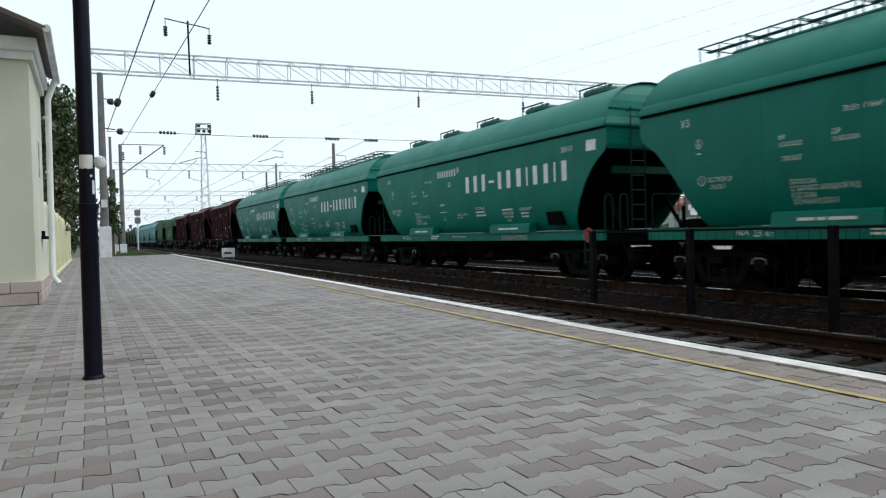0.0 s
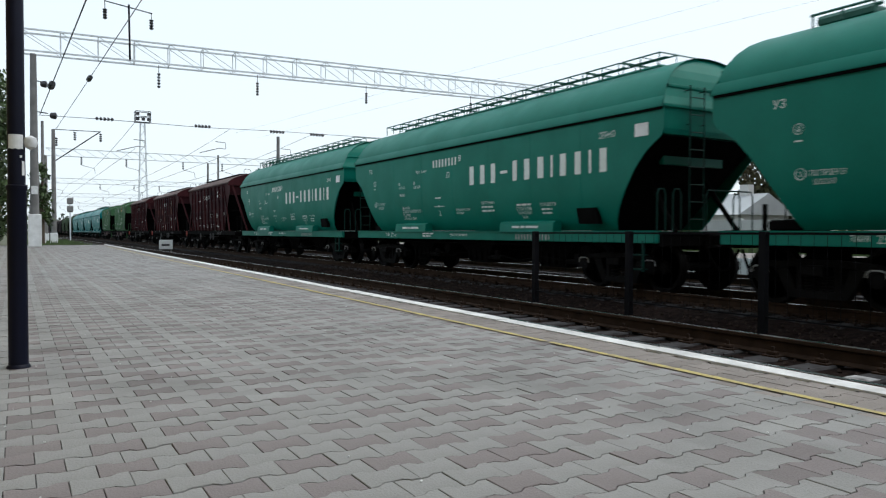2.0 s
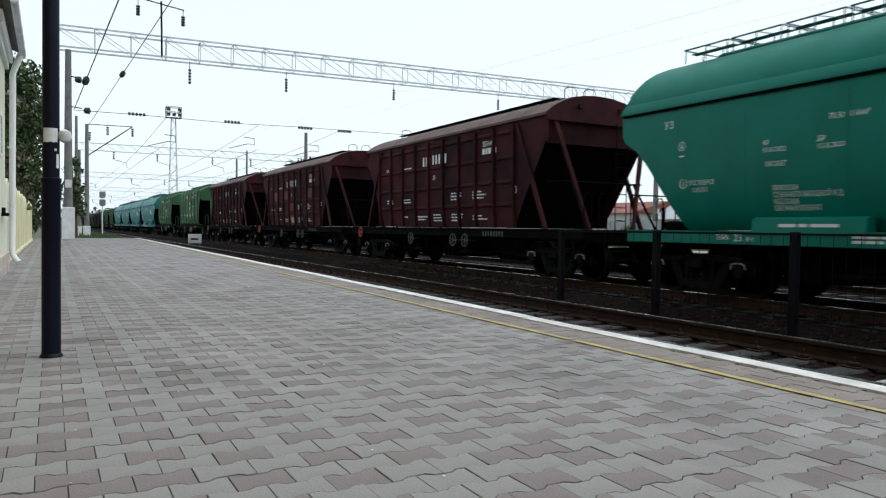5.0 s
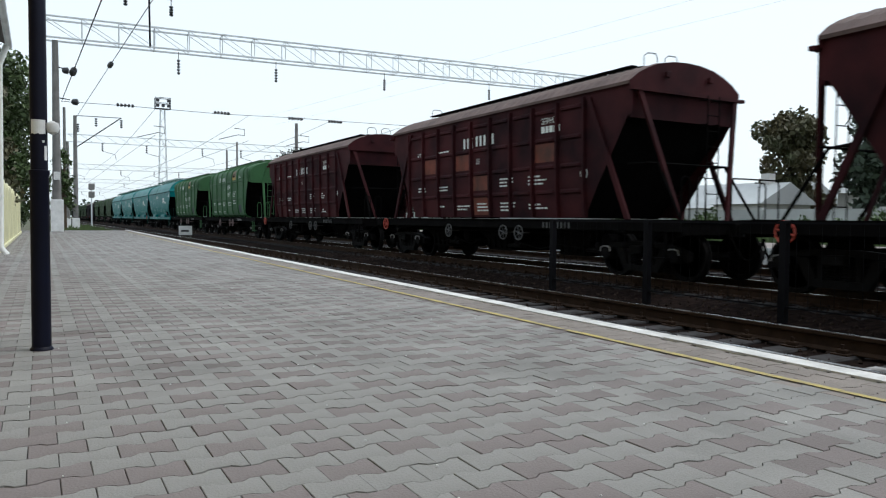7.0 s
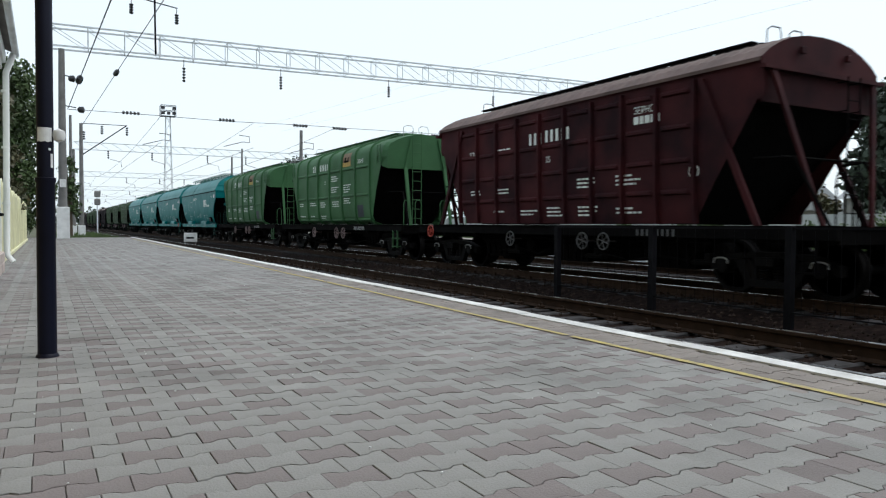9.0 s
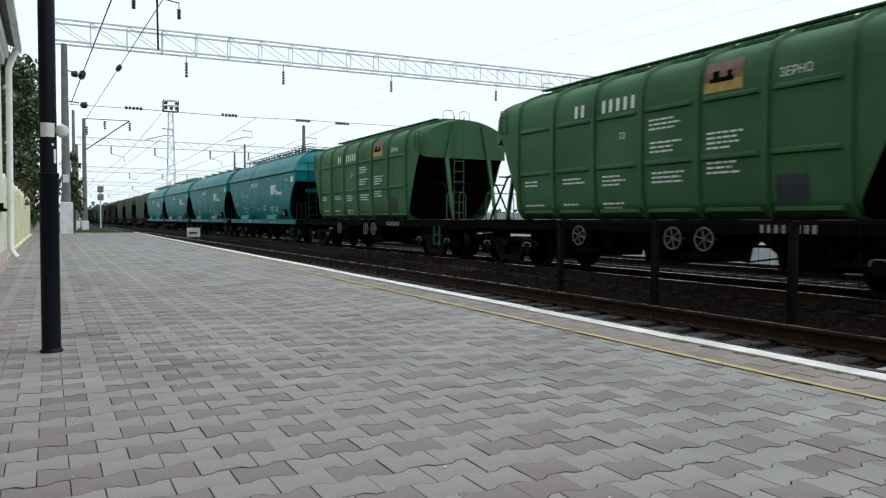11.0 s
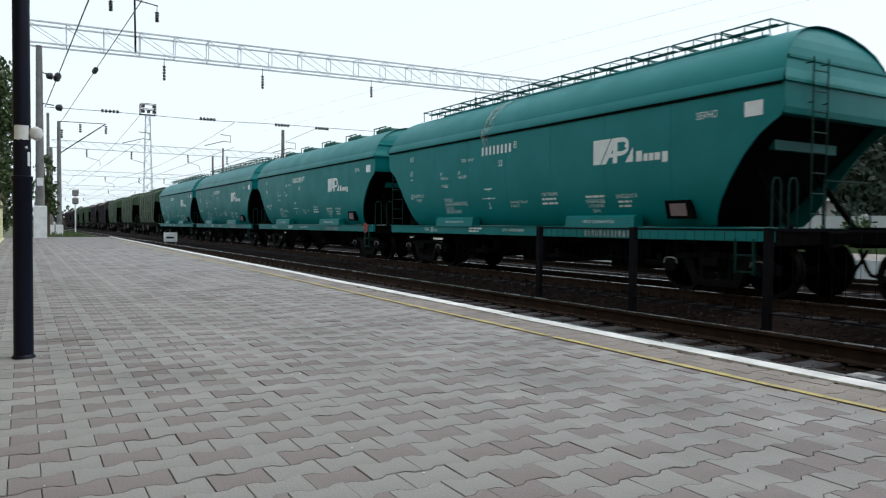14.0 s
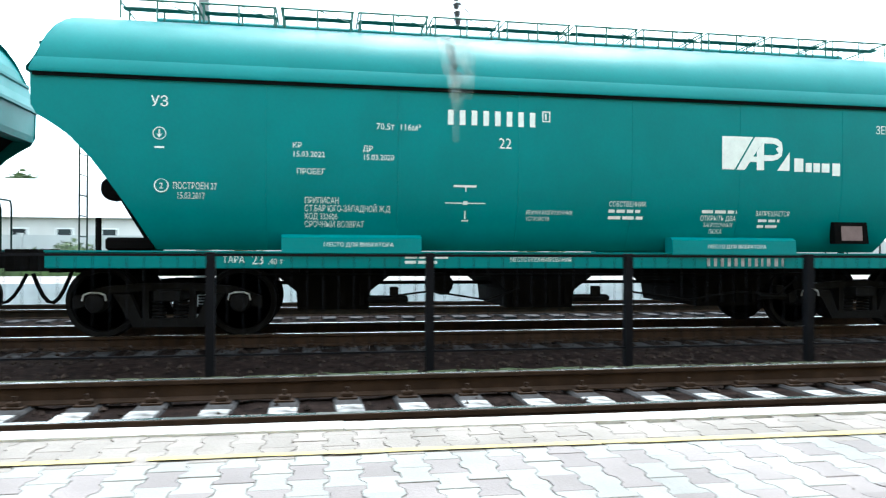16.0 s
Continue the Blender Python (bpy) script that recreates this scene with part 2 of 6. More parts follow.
class Geo:
    """Collects boxes, bars, tubes and lofts for one mesh."""

    def __init__(self):
        self.v, self.f = [], []

    def add(self, verts, faces):
        n = len(self.v)
        self.v += [tuple(v) for v in verts]
        self.f += [tuple(i + n for i in fc) for fc in faces]
        return self

    def box(self, x0, x1, y0, y1, z0, z1, c=0.0):
        if c <= 0:
            v = [(x, y, z) for z in (z0, z1) for y in (y0, y1) for x in (x0, x1)]
            return self.add(v, [(0, 2, 3, 1), (4, 5, 7, 6), (0, 1, 5, 4), (2, 6, 7, 3), (0, 4, 6, 2), (1, 3, 7, 5)])
        # chamfered top and bottom rim
        v = []
        for z, d in ((z0, c), (z0 + c, 0), (z1 - c, 0), (z1, c)):
            v += [(x0 + d, y0 + d, z), (x1 - d, y0 + d, z), (x1 - d, y1 - d, z), (x0 + d, y1 - d, z)]
        f = [(3, 2, 1, 0), (12, 13, 14, 15)]
        for k in range(3):
            for i in range(4):
                a, b = 4 * k + i, 4 * k + (i + 1) % 4
                f.append((a, b, b + 4, a + 4))
        return self.add(v, f)

    def tube(self, p, q, r, seg=6, r2=None, cap=True):
        p, q = Vector(p), Vector(q)
        d = (q - p).normalized()
        u = d.cross(Vector((0, 0, 1)) if abs(d.z) < 0.9 else Vector((1, 0, 0))).normalized()
        w = d.cross(u)
        r2 = r if r2 is None else r2
        v = []
        for c, rr in ((p, r), (q, r2)):
            for k in range(seg):
                a = 2 * math.pi * k / seg
                v.append(c + rr * (u * math.cos(a) + w * math.sin(a)))
        f = [(k, (k + 1) % seg, seg + (k + 1) % seg, seg + k) for k in range(seg)]
        if cap:
            f += [tuple(range(seg - 1, -1, -1)), tuple(range(seg, 2 * seg))]
        return self.add(v, f)

    def path(self, pts, r, seg=6):
        """One continuous bent tube through the points."""
        pts = [Vector(q) for q in pts]
        v, f, u = [], [], None
        for i, c in enumerate(pts):
            d = (pts[min(i + 1, len(pts) - 1)] - pts[max(i - 1, 0)]).normalized()
            if u is None:
                u = d.cross(Vector((0, 0, 1)) if abs(d.z) < 0.9 else Vector((1, 0, 0)))
            u = (u - d * u.dot(d)).normalized()
            w = d.cross(u)
            for k in range(seg):
                a = 2 * math.pi * k / seg
                v.append(c + r * (u * math.cos(a) + w * math.sin(a)))
        for i in range(len(pts) - 1):
            for k in range(seg):
                f.append((i * seg + k, i * seg + (k + 1) % seg, (i + 1) * seg + (k + 1) % seg, (i + 1) * seg + k))
        f += [tuple(range(seg - 1, -1, -1)), tuple(range(len(v) - seg, len(v)))]
        return self.add(v, f)

    def ring(self, c, axis, R, r, seg=20, s2=6):
        c, axis = Vector(c), Vector(axis).normalized()
        u = axis.cross(Vector((0, 0, 1)) if abs(axis.z) < 0.9 else Vector((1, 0, 0))).normalized()
        w = axis.cross(u)
        v, f = [], []
        for i in range(seg):
            a = 2 * math.pi * i / seg
            d = u * math.cos(a) + w * math.sin(a)
            for j in range(s2):
                b = 2 * math.pi * j / s2
                v.append(c + d * (R + r * math.cos(b)) + axis * r * math.sin(b))
        for i in range(seg):
            for j in range(s2):
                f.append((i * s2 + j, ((i + 1) % seg) * s2 + j, ((i + 1) % seg) * s2 + (j + 1) % s2, i * s2 + (j + 1) % s2))
        return self.add(v, f)

    def lathe(self, prof, axis="x", seg=24, c=(0, 0, 0)):
        """prof: (along, radius) from end to end."""
        v, f = [], []
        for a, r in prof:
            for k in range(seg):
                t = 2 * math.pi * k / seg
                p = (a, r * math.cos(t), r * math.sin(t)) if axis == "x" else (r * math.cos(t), r * math.sin(t), a)
                v.append((p[0] + c[0], p[1] + c[1], p[2] + c[2]))
        for i in range(len(prof) - 1):
            for k in range(seg):
                f.append((i * seg + k, i * seg + (k + 1) % seg, (i + 1) * seg + (k + 1) % seg, (i + 1) * seg + k))
        f += [tuple(range(seg)), tuple(range((len(prof) - 1) * seg, len(prof) * seg))]
        return self.add(v, f)

    def plate(self, poly, off):
        """A flat polygon given a thickness by the offset vector."""
        n = len(poly)
        off = Vector(off)
        v = [Vector(p) for p in poly] + [Vector(p) + off for p in poly]
        f = [tuple(range(n)), tuple(range(2 * n - 1, n - 1, -1))] + [(i, i + n, (i + 1) % n + n, (i + 1) % n) for i in range(n)]
        return self.add(v, f)

    def mesh(self, name, material, smooth=False):
        me = mesh_of(name, self.v, self.f, material, False)
        bm = bmesh.new()
        bm.from_mesh(me)
        bmesh.ops.recalc_face_normals(bm, faces=bm.faces)
        bm.to_mesh(me)
        bm.free()
        if smooth:
            me.polygons.foreach_set("use_smooth", [True] * len(me.polygons))
            me.set_sharp_from_angle(angle=radians(38))
        return me


def part(name, geo, material, parent, label="", smooth=False, at=(0, 0, 0)):
    ob = new(name, geo if isinstance(geo, bpy.types.Mesh) else geo.mesh(name, material, smooth))
    ob.parent = parent
    ob.location = at
    if label:
        ob["label"] = label
    return ob


def thing(name, label, category, group="", at=(0, 0, 0), kind=""):
    ob = new(name)
    ob.location = at
    ob.empty_display_size = 0.2
    return tagged(ob, label, category, group, kind)


def solid(name, geo, material, label, category, group="", kind="", smooth=False, at=(0, 0, 0)):
    ob = new(name, geo.mesh(name, material, smooth))
    ob.location = at
    return tagged(ob, label, category, group, kind)


def lerp_table(table, z):
    for (a, va), (b, vb) in zip(table, table[1:]):
        if z <= b:
            return va + (vb - va) * max(0.0, (z - a)) / (b - a)
    return table[-1][1]


# ---- ground, tracks, platform ----
TRAIN_X, TRAIN_Z = 11.576, -0.284
NEAR_X, NEAR_Z = 6.815 - 0.76, -0.216


def edge_x(y):
    return 4.12 + 0.018 * y


def make_ground():
    g = Geo()
    xs = [-4000, -400, -60, -12, 60, 400, 4000]
    ys = [-4000, -400, -60, 60, 200, 600, 4000]
    for y in ys:
        for x in xs:
            g.v.append((x, y, -0.62))
    n = len(xs)
    g.f = [(j * n + i, j * n + i + 1, (j + 1) * n + i + 1, (j + 1) * n + i) for j in range(len(ys) - 1) for i in range(n - 1)]
    solid("ground", g, M["earth"], "brown earth with weeds between and beyond the tracks", "ground", kind="structure")


def make_ballast(name, cx, top, y0, y1, seed):
    """A ballast bed: a long hump with an uneven surface."""
    rng = random.Random(seed)
    xs = [-3.0, -2.3, -1.75, -1.3, -0.9, -0.5, 0, 0.5, 0.9, 1.3, 1.75, 2.3, 3.0]
    hs = [-0.30, -0.14, -0.02, 0, 0, 0, 0, 0, 0, 0, -0.02, -0.14, -0.30]
    g = Geo()
    n = len(xs)
    ys = []
    y = y0
    while y < y1:
        ys.append(y)
        y += 0.18 if y < 25 else 1.5
    for y in ys:
        for x, h in zip(xs, hs):
            g.v.append((cx + x + rng.uniform(-0.04, 0.04), y, top + h + rng.uniform(-0.018, 0.018)))
    g.f = [(j * n + i, j * n + i + 1, (j + 1) * n + i + 1, (j + 1) * n + i) for j in range(len(ys) - 1) for i in range(n - 1)]
    solid(name, g, M["ballast"], "brown stained crushed stone ballast under the rails", "ballast", kind="structure")


RAIL_PROFILE = [(-0.066, -0.18), (-0.066, -0.17), (-0.012, -0.145), (-0.010, -0.05), (-0.036, -0.036), (-0.036, -0.004), (-0.03, 0.0),
                (0.03, 0.0), (0.036, -0.004), (0.036, -0.036), (0.010, -0.05), (0.012, -0.145), (0.066, -0.17), (0.066, -0.18)]


def make_rail(x, z, y0, y1):
    t = thing("rail", "rusty steel rail with a polished running head on sleepers", "rail", "rails", (x, 0, z))
    g = Geo()
    n = len(RAIL_PROFILE)
    ys = [y0, -20, 20, 80, y1]
    for y in ys:
        g.v += [(px, y, pz) for px, pz in RAIL_PROFILE]
    for j in range(len(ys) - 1):
        g.f += [(j * n + i, j * n + (i + 1) % n, (j + 1) * n + (i + 1) % n, (j + 1) * n + i) for i in range(n)]
    g.f += [tuple(range(n)), tuple(range((len(ys) - 1) * n, len(ys) * n))]
    part("rail_web", g, M["rail"], t)
    h = Geo().box(-0.030, 0.030, y0, y1, 0.0005, 0.003)
    part("running_surface", h, M["railtop"], t, "polished bright running surface")


def make_sleepers(name, cx, rail_z, y0, y1, near0, near1, phase, whitened):
    """Timber sleepers with chairs and spikes; the near ones are objects of their own."""
    top = rail_z - 0.185
    base = Geo().box(-1.375, 1.375, -0.125, 0.125, -0.18, 0, 0.02)
    me = base.mesh("sleeper", M["sleeper"])
    if whitened:
        me.materials.append(M["sleeper_end"])
    chair = Geo()
    for sx in (-0.76, 0.76):
        chair.box(sx - 0.19, sx + 0.19, -0.085, 0.085, 0.0, 0.016)
        for dx in (-0.12, 0.12):
            chair.box(sx + dx - 0.035, sx + dx + 0.035, -0.05, 0.05, 0.016, 0.055, 0.008)
            chair.tube((sx + dx, 0, 0.05), (sx + dx, 0, 0.10), 0.02, 6)
    chair_me = chair.mesh("rail_chair", M["rail"])
    lime = None
    if whitened:
        lime = Geo().box(-0.60, 0.36, -0.112, 0.112, -0.004, 0.004).mesh("limewash", M["sleeper_end"])
    bed = new(name)
    tagged(bed, "dark creosoted timber sleepers lying in brown ballast", "sleepers", kind="structure")
    rest = Geo()
    y = y0 + phase
    rng = random.Random(7)
    while y < y1:
        if near0 <= y <= near1:
            s = new("sleeper", me)
            s.parent = bed
            s.location = (cx + rng.uniform(-0.03, 0.03), y + rng.uniform(-0.02, 0.02), top)
            s.rotation_euler = (0, 0, rng.uniform(-0.02, 0.02))
            c = new("rail_chair", chair_me)
            c.parent = s
            if lime and -9 < y < 4:
                w = new("limewash", lime)
                w.parent = s
        else:
            rest.box(cx - 1.375, cx + 1.375, y - 0.125, y + 0.125, top - 0.15, top)
        y += 0.5435
    far = part("far_sleepers", rest, M["sleeper"], bed)
    far["kind"] = "stuff"


def make_stones():
    rng = random.Random(11)
    g = Geo()
    for _ in range(5200):
        y = rng.uniform(-9, 26)
        band = rng.random()
        if band < 0.45:
            x = NEAR_X + rng.uniform(-1.5, 1.9)
            z = NEAR_Z - 0.20
        else:
            x = rng.uniform(NEAR_X + 1.2, TRAIN_X - 0.9)
            z = -0.415
        r = rng.uniform(0.014, 0.038)
        p = []
        for d in ((1, 0, 0), (-1, 0, 0), (0, 1, 0), (0, -1, 0), (0, 0, 1), (0, 0, -0.6)):
            k = r * rng.uniform(0.7, 1.3)
            p.append((x + d[0] * k, y + d[1] * k, z + d[2] * k))
        g.add(p, [(0, 2, 4), (2, 1, 4), (1, 3, 4), (3, 0, 4), (2, 0, 5), (1, 2, 5), (3, 1, 5), (0, 3, 5)])
    ob = new("ballast_stones", mesh_of("ballast_stones", g.v, g.f, M["stone"]))
    tagged(ob, "loose grey-brown crushed stones scattered along the tracks", "stones", kind="stuff")


def make_platform():
    # slab under the pavers
    g = Geo()
    ys = [-30, -10, 0, 10, 20, 30, 40, 50.2]
    sec = []
    for y in ys:
        e = edge_x(y)
        sec.append([(-9.0, y, -0.62), (-9.0, y, -0.011), (e - 0.2, y, -0.011), (e - 0.2, y, -0.62)])
    for s in sec:
        g.v += s
    for j in range(len(ys) - 1):
        for i in range(4):
            g.f.append((4 * j + i, 4 * j + (i + 1) % 4, 4 * j + 4 + (i + 1) % 4, 4 * j + 4 + i))
    g.f += [(0, 1, 2, 3), tuple(range(4 * len(ys) - 4, 4 * len(ys)))]
    slab = solid("platform", g, M["joint"], "station platform paved with grey and reddish bone-shaped concrete pavers", "platform", kind="structure")

    # white kerb at the edge and the yellow line behind it
    def run(a0, a1, z0, z1, y0, y1, gap=0.0, cham=0.0):
        q = Geo()
        e0, e1 = edge_x(y0), edge_x(y1)
        v = []
        for y, e in ((y0 + gap, e0), (y1 - gap, e1)):
            v += [(e + a0, y, z0), (e + a1, y, z0), (e + a1, y, z1 - cham), (e + a1 - cham, y, z1), (e + a0, y, z1)]
        q.add(v, [(0, 1, 2, 3, 4), (9, 8, 7, 6, 5)] + [(i, (i + 1) % 5, 5 + (i + 1) % 5, 5 + i) for i in range(5)])
        return q

    y = -16.0
    k = 0
    while y < 50:
        ln = 1.98
        part("kerb_stone", run(-0.190, -0.012, -0.62, 0.012 - 0.004 * (k % 3 == 1), y, y + ln, 0.004, 0.018), M["kerb"], slab)
        y += ln
        k += 1
    line = Geo()
    y = -16.0
    rng = random.Random(5)
    while y < 44:
        ln = rng.uniform(0.16, 0.42)
        e0, e1 = edge_x(y) - 0.60, edge_x(y + ln - 0.004) - 0.60
        w0, w1 = rng.uniform(0.022, 0.034), rng.uniform(0.022, 0.034)
        line.add([(e0 - w0, y, 0.0075), (e0 + w1, y, 0.0075), (e1 + w1, y + ln - 0.004, 0.0075), (e1 - w0, y + ln - 0.004, 0.0075)], [(0, 1, 2, 3)])
        y += ln if rng.random() < 0.93 else ln + 0.05
    yl = new("yellow_line", line.mesh("yellow_line", M["yellow"]))
    tagged(yl, "worn yellow safety line painted along the platform edge", "line", kind="structure")

    # bone-shaped pavers in half bond, every third one reddish
    LX, LY = 0.195, 0.1423
    a, b, c = 0.0965, 0.064, 0.036
    h, w = 0.0815, 0.0590
    outline = [(-a, -h), (-b, -h), (-c, -w), (c, -w), (b, -h), (a, -h), (a, h), (b, h), (c, w), (-c, w), (-b, h), (-a, h)]
    n = len(outline)
    ch = 0.002

    def paver_geo(vs, fs, cx, cy, dz, tilt, lim=99.0):
        o = len(vs)
        for (px, py) in outline:
            vs.append((min(cx + px * 0.995, lim), cy + py * 0.991, -0.03))
        for (px, py) in outline:
            vs.append((min(cx + px * 0.995, lim), cy + py * 0.991, dz - ch + tilt * px))
        for (px, py) in outline:
            vs.append((min(cx + px * 0.995 - math.copysign(ch, px), lim), cy + py * 0.991 - math.copysign(ch, py), dz + tilt * px))
        for r in (0, 1):
            for i in range(n):
                j = (i + 1) % n
                fs.append((o + r * n + i, o + r * n + j, o + (r + 1) * n + j, o + (r + 1) * n + i))
        t = o + 2 * n
        fs.append((t, t + 1, t + 2, t + 9, t + 10, t + 11))
        fs.append((t + 2, t + 3, t + 8, t + 9))
        fs.append((t + 3, t + 4, t + 5, t + 6, t + 7, t + 8))

    one_v, one_f = [], []
    paver_geo(one_v, one_f, 0, 0, 0, 0)
    me_g = mesh_of("paver", one_v, one_f, M["paver_grey"])
    me_r = mesh_of("paver", one_v, one_f, M["paver_red"])
    sets = {0: ([], []), 1: ([], []), 2: ([], [])}
    rng = random.Random(3)
    count = 0
    for j in range(-60, 352):
        cy = 2.50 - 0.07 + LY * j
        if cy > 50.0:
            break
        xmax = edge_x(cy) - 0.195
        shift = -0.05 + LX / 2 + (j % 2) * 1.5 * LX
        i = int((-1.86 - shift) / LX) - 1
        while True:
            cx = shift + i * LX
            i += 1
            if cx > xmax + 0.05:
                break
            if cx < -2.6:
                continue
            red = (i - 1) % 3 == 0
            if rng.random() < 0.02:
                red = not red
            dz = rng.uniform(-0.0025, 0.002)
            if 1.0 < cy < 3.6 and -0.3 < cx < 2.15 and count < 300:
                ob = new("paver", me_r if red else me_g)
                ob.parent = slab
                ob.location = (cx, cy, dz)
                ob.rotation_euler = (rng.uniform(-0.012, 0.012), rng.uniform(-0.012, 0.012), rng.uniform(-0.01, 0.01))
                count += 1
            else:
                vs, fs = sets[2 if cx > xmax - 0.42 else 1 if red else 0]
                paver_geo(vs, fs, cx + rng.uniform(-0.001, 0.001), cy + rng.uniform(-0.001, 0.001), dz, rng.uniform(-0.009, 0.009), xmax)
    for k, (vs, fs) in sets.items():
        ob = new("paving", mesh_of("paving", vs, fs, M[("paver_grey", "paver_red", "strip")[k]]))
        ob.parent = slab
        ob["kind"] = "stuff"
    # crumbs and litter on the paving
    g = Geo()
    for _ in range(160):
        x, yy, r = rng.uniform(-0.5, 3.4), rng.uniform(1.2, 14), rng.uniform(0.0015, 0.0045)
        g.box(x, x + r * 2, yy, yy + r * 1.5, 0.002, 0.002 + r)
    ob = new("grit", g.mesh("grit", M["whitewash"]))
    tagged(ob, "small pale crumbs of grit on the paving", "grit", kind="stuff")


make_ground()
make_ballast("ballast_near", NEAR_X, NEAR_Z - 0.215, -30, 400, 1)
make_ballast("ballast_train", TRAIN_X, TRAIN_Z - 0.215, -30, 400, 2)
for rx, rz in ((NEAR_X - 0.76, NEAR_Z), (NEAR_X + 0.76, NEAR_Z), (TRAIN_X - 0.76, TRAIN_Z), (TRAIN_X + 0.76, TRAIN_Z)):
    make_rail(rx, rz, -60, 420)
make_ballast("ballast_far", TRAIN_X + 4.9, TRAIN_Z - 0.225, -30, 400, 4)
for rx in (TRAIN_X + 4.14, TRAIN_X + 5.66):
    make_rail(rx, TRAIN_Z, -60, 420)
make_sleepers("sleepers_near", NEAR_X, NEAR_Z, -25, 120, -9, 30, 0.26, True)
make_sleepers("sleepers_train", TRAIN_X, TRAIN_Z, -25, 120, -9, 24, 0.1, False)
make_sleepers("sleepers_far", TRAIN_X + 4.9, TRAIN_Z, -25, 120, 500, 600, 0.3, False)
make_platform()
make_stones()


# ---- the train ----
SIDE = [(1.20, 1.24), (1.40, 1.37), (1.65, 1.455), (1.95, 1.515), (2.35, 1.548), (2.8, 1.553), (3.42, 1.553)]
END_OUT = [(1.2, 5.38), (1.6, 5.60), (2.0, 5.86), (2.4, 6.15), (2.66, 6.40), (2.80, 6.60), (2.90, 6.76), (3.02, 6.83), (3.46, 6.84), (3.55, 6.82), (3.85, 6.76), (4.2, 6.68), (4.42, 6.58), (4.55, 6.5)]
ROOF = [(1.60, 3.43), (1.605, 3.48), (1.51, 3.635), (1.478, 3.64), (1.472, 3.68), (1.43, 3.80), (1.32, 3.97), (1.14, 4.15), (0.90, 4.31), (0.60, 4.43), (0.30, 4.50), (0, 4.52)]


def side_x(z):
    return lerp_table(SIDE, z)


TEXTS = {}


def text_geo(s, size):
    """Vertices and faces of a line of built-in lettering, its left end at 0 and its base at 0."""
    if (s, size) not in TEXTS:
        cu = bpy.data.curves.new("lettering", "FONT")
        cu.body, cu.size, cu.resolution_u = s, size, 2
        ob = new("lettering", cu)
        dg = bpy.context.evaluated_depsgraph_get()
        me = bpy.data.meshes.new_from_object(ob.evaluated_get(dg))
        TEXTS[(s, size)] = ([tuple(v.co) for v in me.vertices], [tuple(p.vertices) for p in me.polygons])
        bpy.data.objects.remove(ob)
        bpy.data.curves.remove(cu)
        bpy.data.meshes.remove(me)
    return TEXTS[(s, size)]


def lay(shapes, xf, y, z, off=0.005):
    """Flat shapes (u to the reader's right, w up) laid on the side that faces the platform."""
    g = Geo()
    for vs, fs in shapes:
        g.add([(-(xf(z + p[1]) + off), y - p[0], z + p[1]) for p in vs], fs)
    return g


def bars(widths, h, gap, x0=0.0, y0=0.0):
    out, x = [], x0
    for w in widths:
        if w > 0:
            out.append(([(x, y0), (x + w, y0), (x + w, y0 + h), (x, y0 + h)], [(0, 1, 2, 3)]))
        x += abs(w) + gap
    return out


def lines_of_bars(rng, n, width, h, pitch):
    out = []
    for k in range(n):
        w, x = width * rng.uniform(0.6, 1.0), 0.0
        while x < w:
            d = rng.uniform(0.08, 0.2)
            out += bars([min(d, w - x)], h, 0, x, -k * pitch)
            x += d + 0.03
    return out


def words(ls, size, pitch, narrow=1.0):
    out = []
    for k, s in enumerate(ls):
        if s:
            v, f = text_geo(s, size)
            out.append(([(p[0] * narrow, p[1] - k * pitch) for p in v], f))
    return out


def panel(w, z0, z1, x0=0.0):
    """A painted field in level strips that follow the curve of the wall."""
    n = max(1, int((z1 - z0) / 0.055))
    d = (z1 - z0) / n
    return [([(x0, z0 + d * k), (x0 + w, z0 + d * k), (x0 + w, z0 + d * (k + 1)), (x0, z0 + d * (k + 1))], [(0, 1, 2, 3)]) for k in range(n)]


def glyph_blocks(widths, h, gap):
    """Plain upright bars, one for each big stencilled character; a negative width is a dash."""
    out, x = [], 0.0
    for w in widths:
        if w < 0:
            out += bars([-w], h * 0.15, 0, x, h * 0.42)
        else:
            out += bars([w * 0.58], h, 0, x + w * 0.21, 0)
        x += abs(w) + gap
    return out


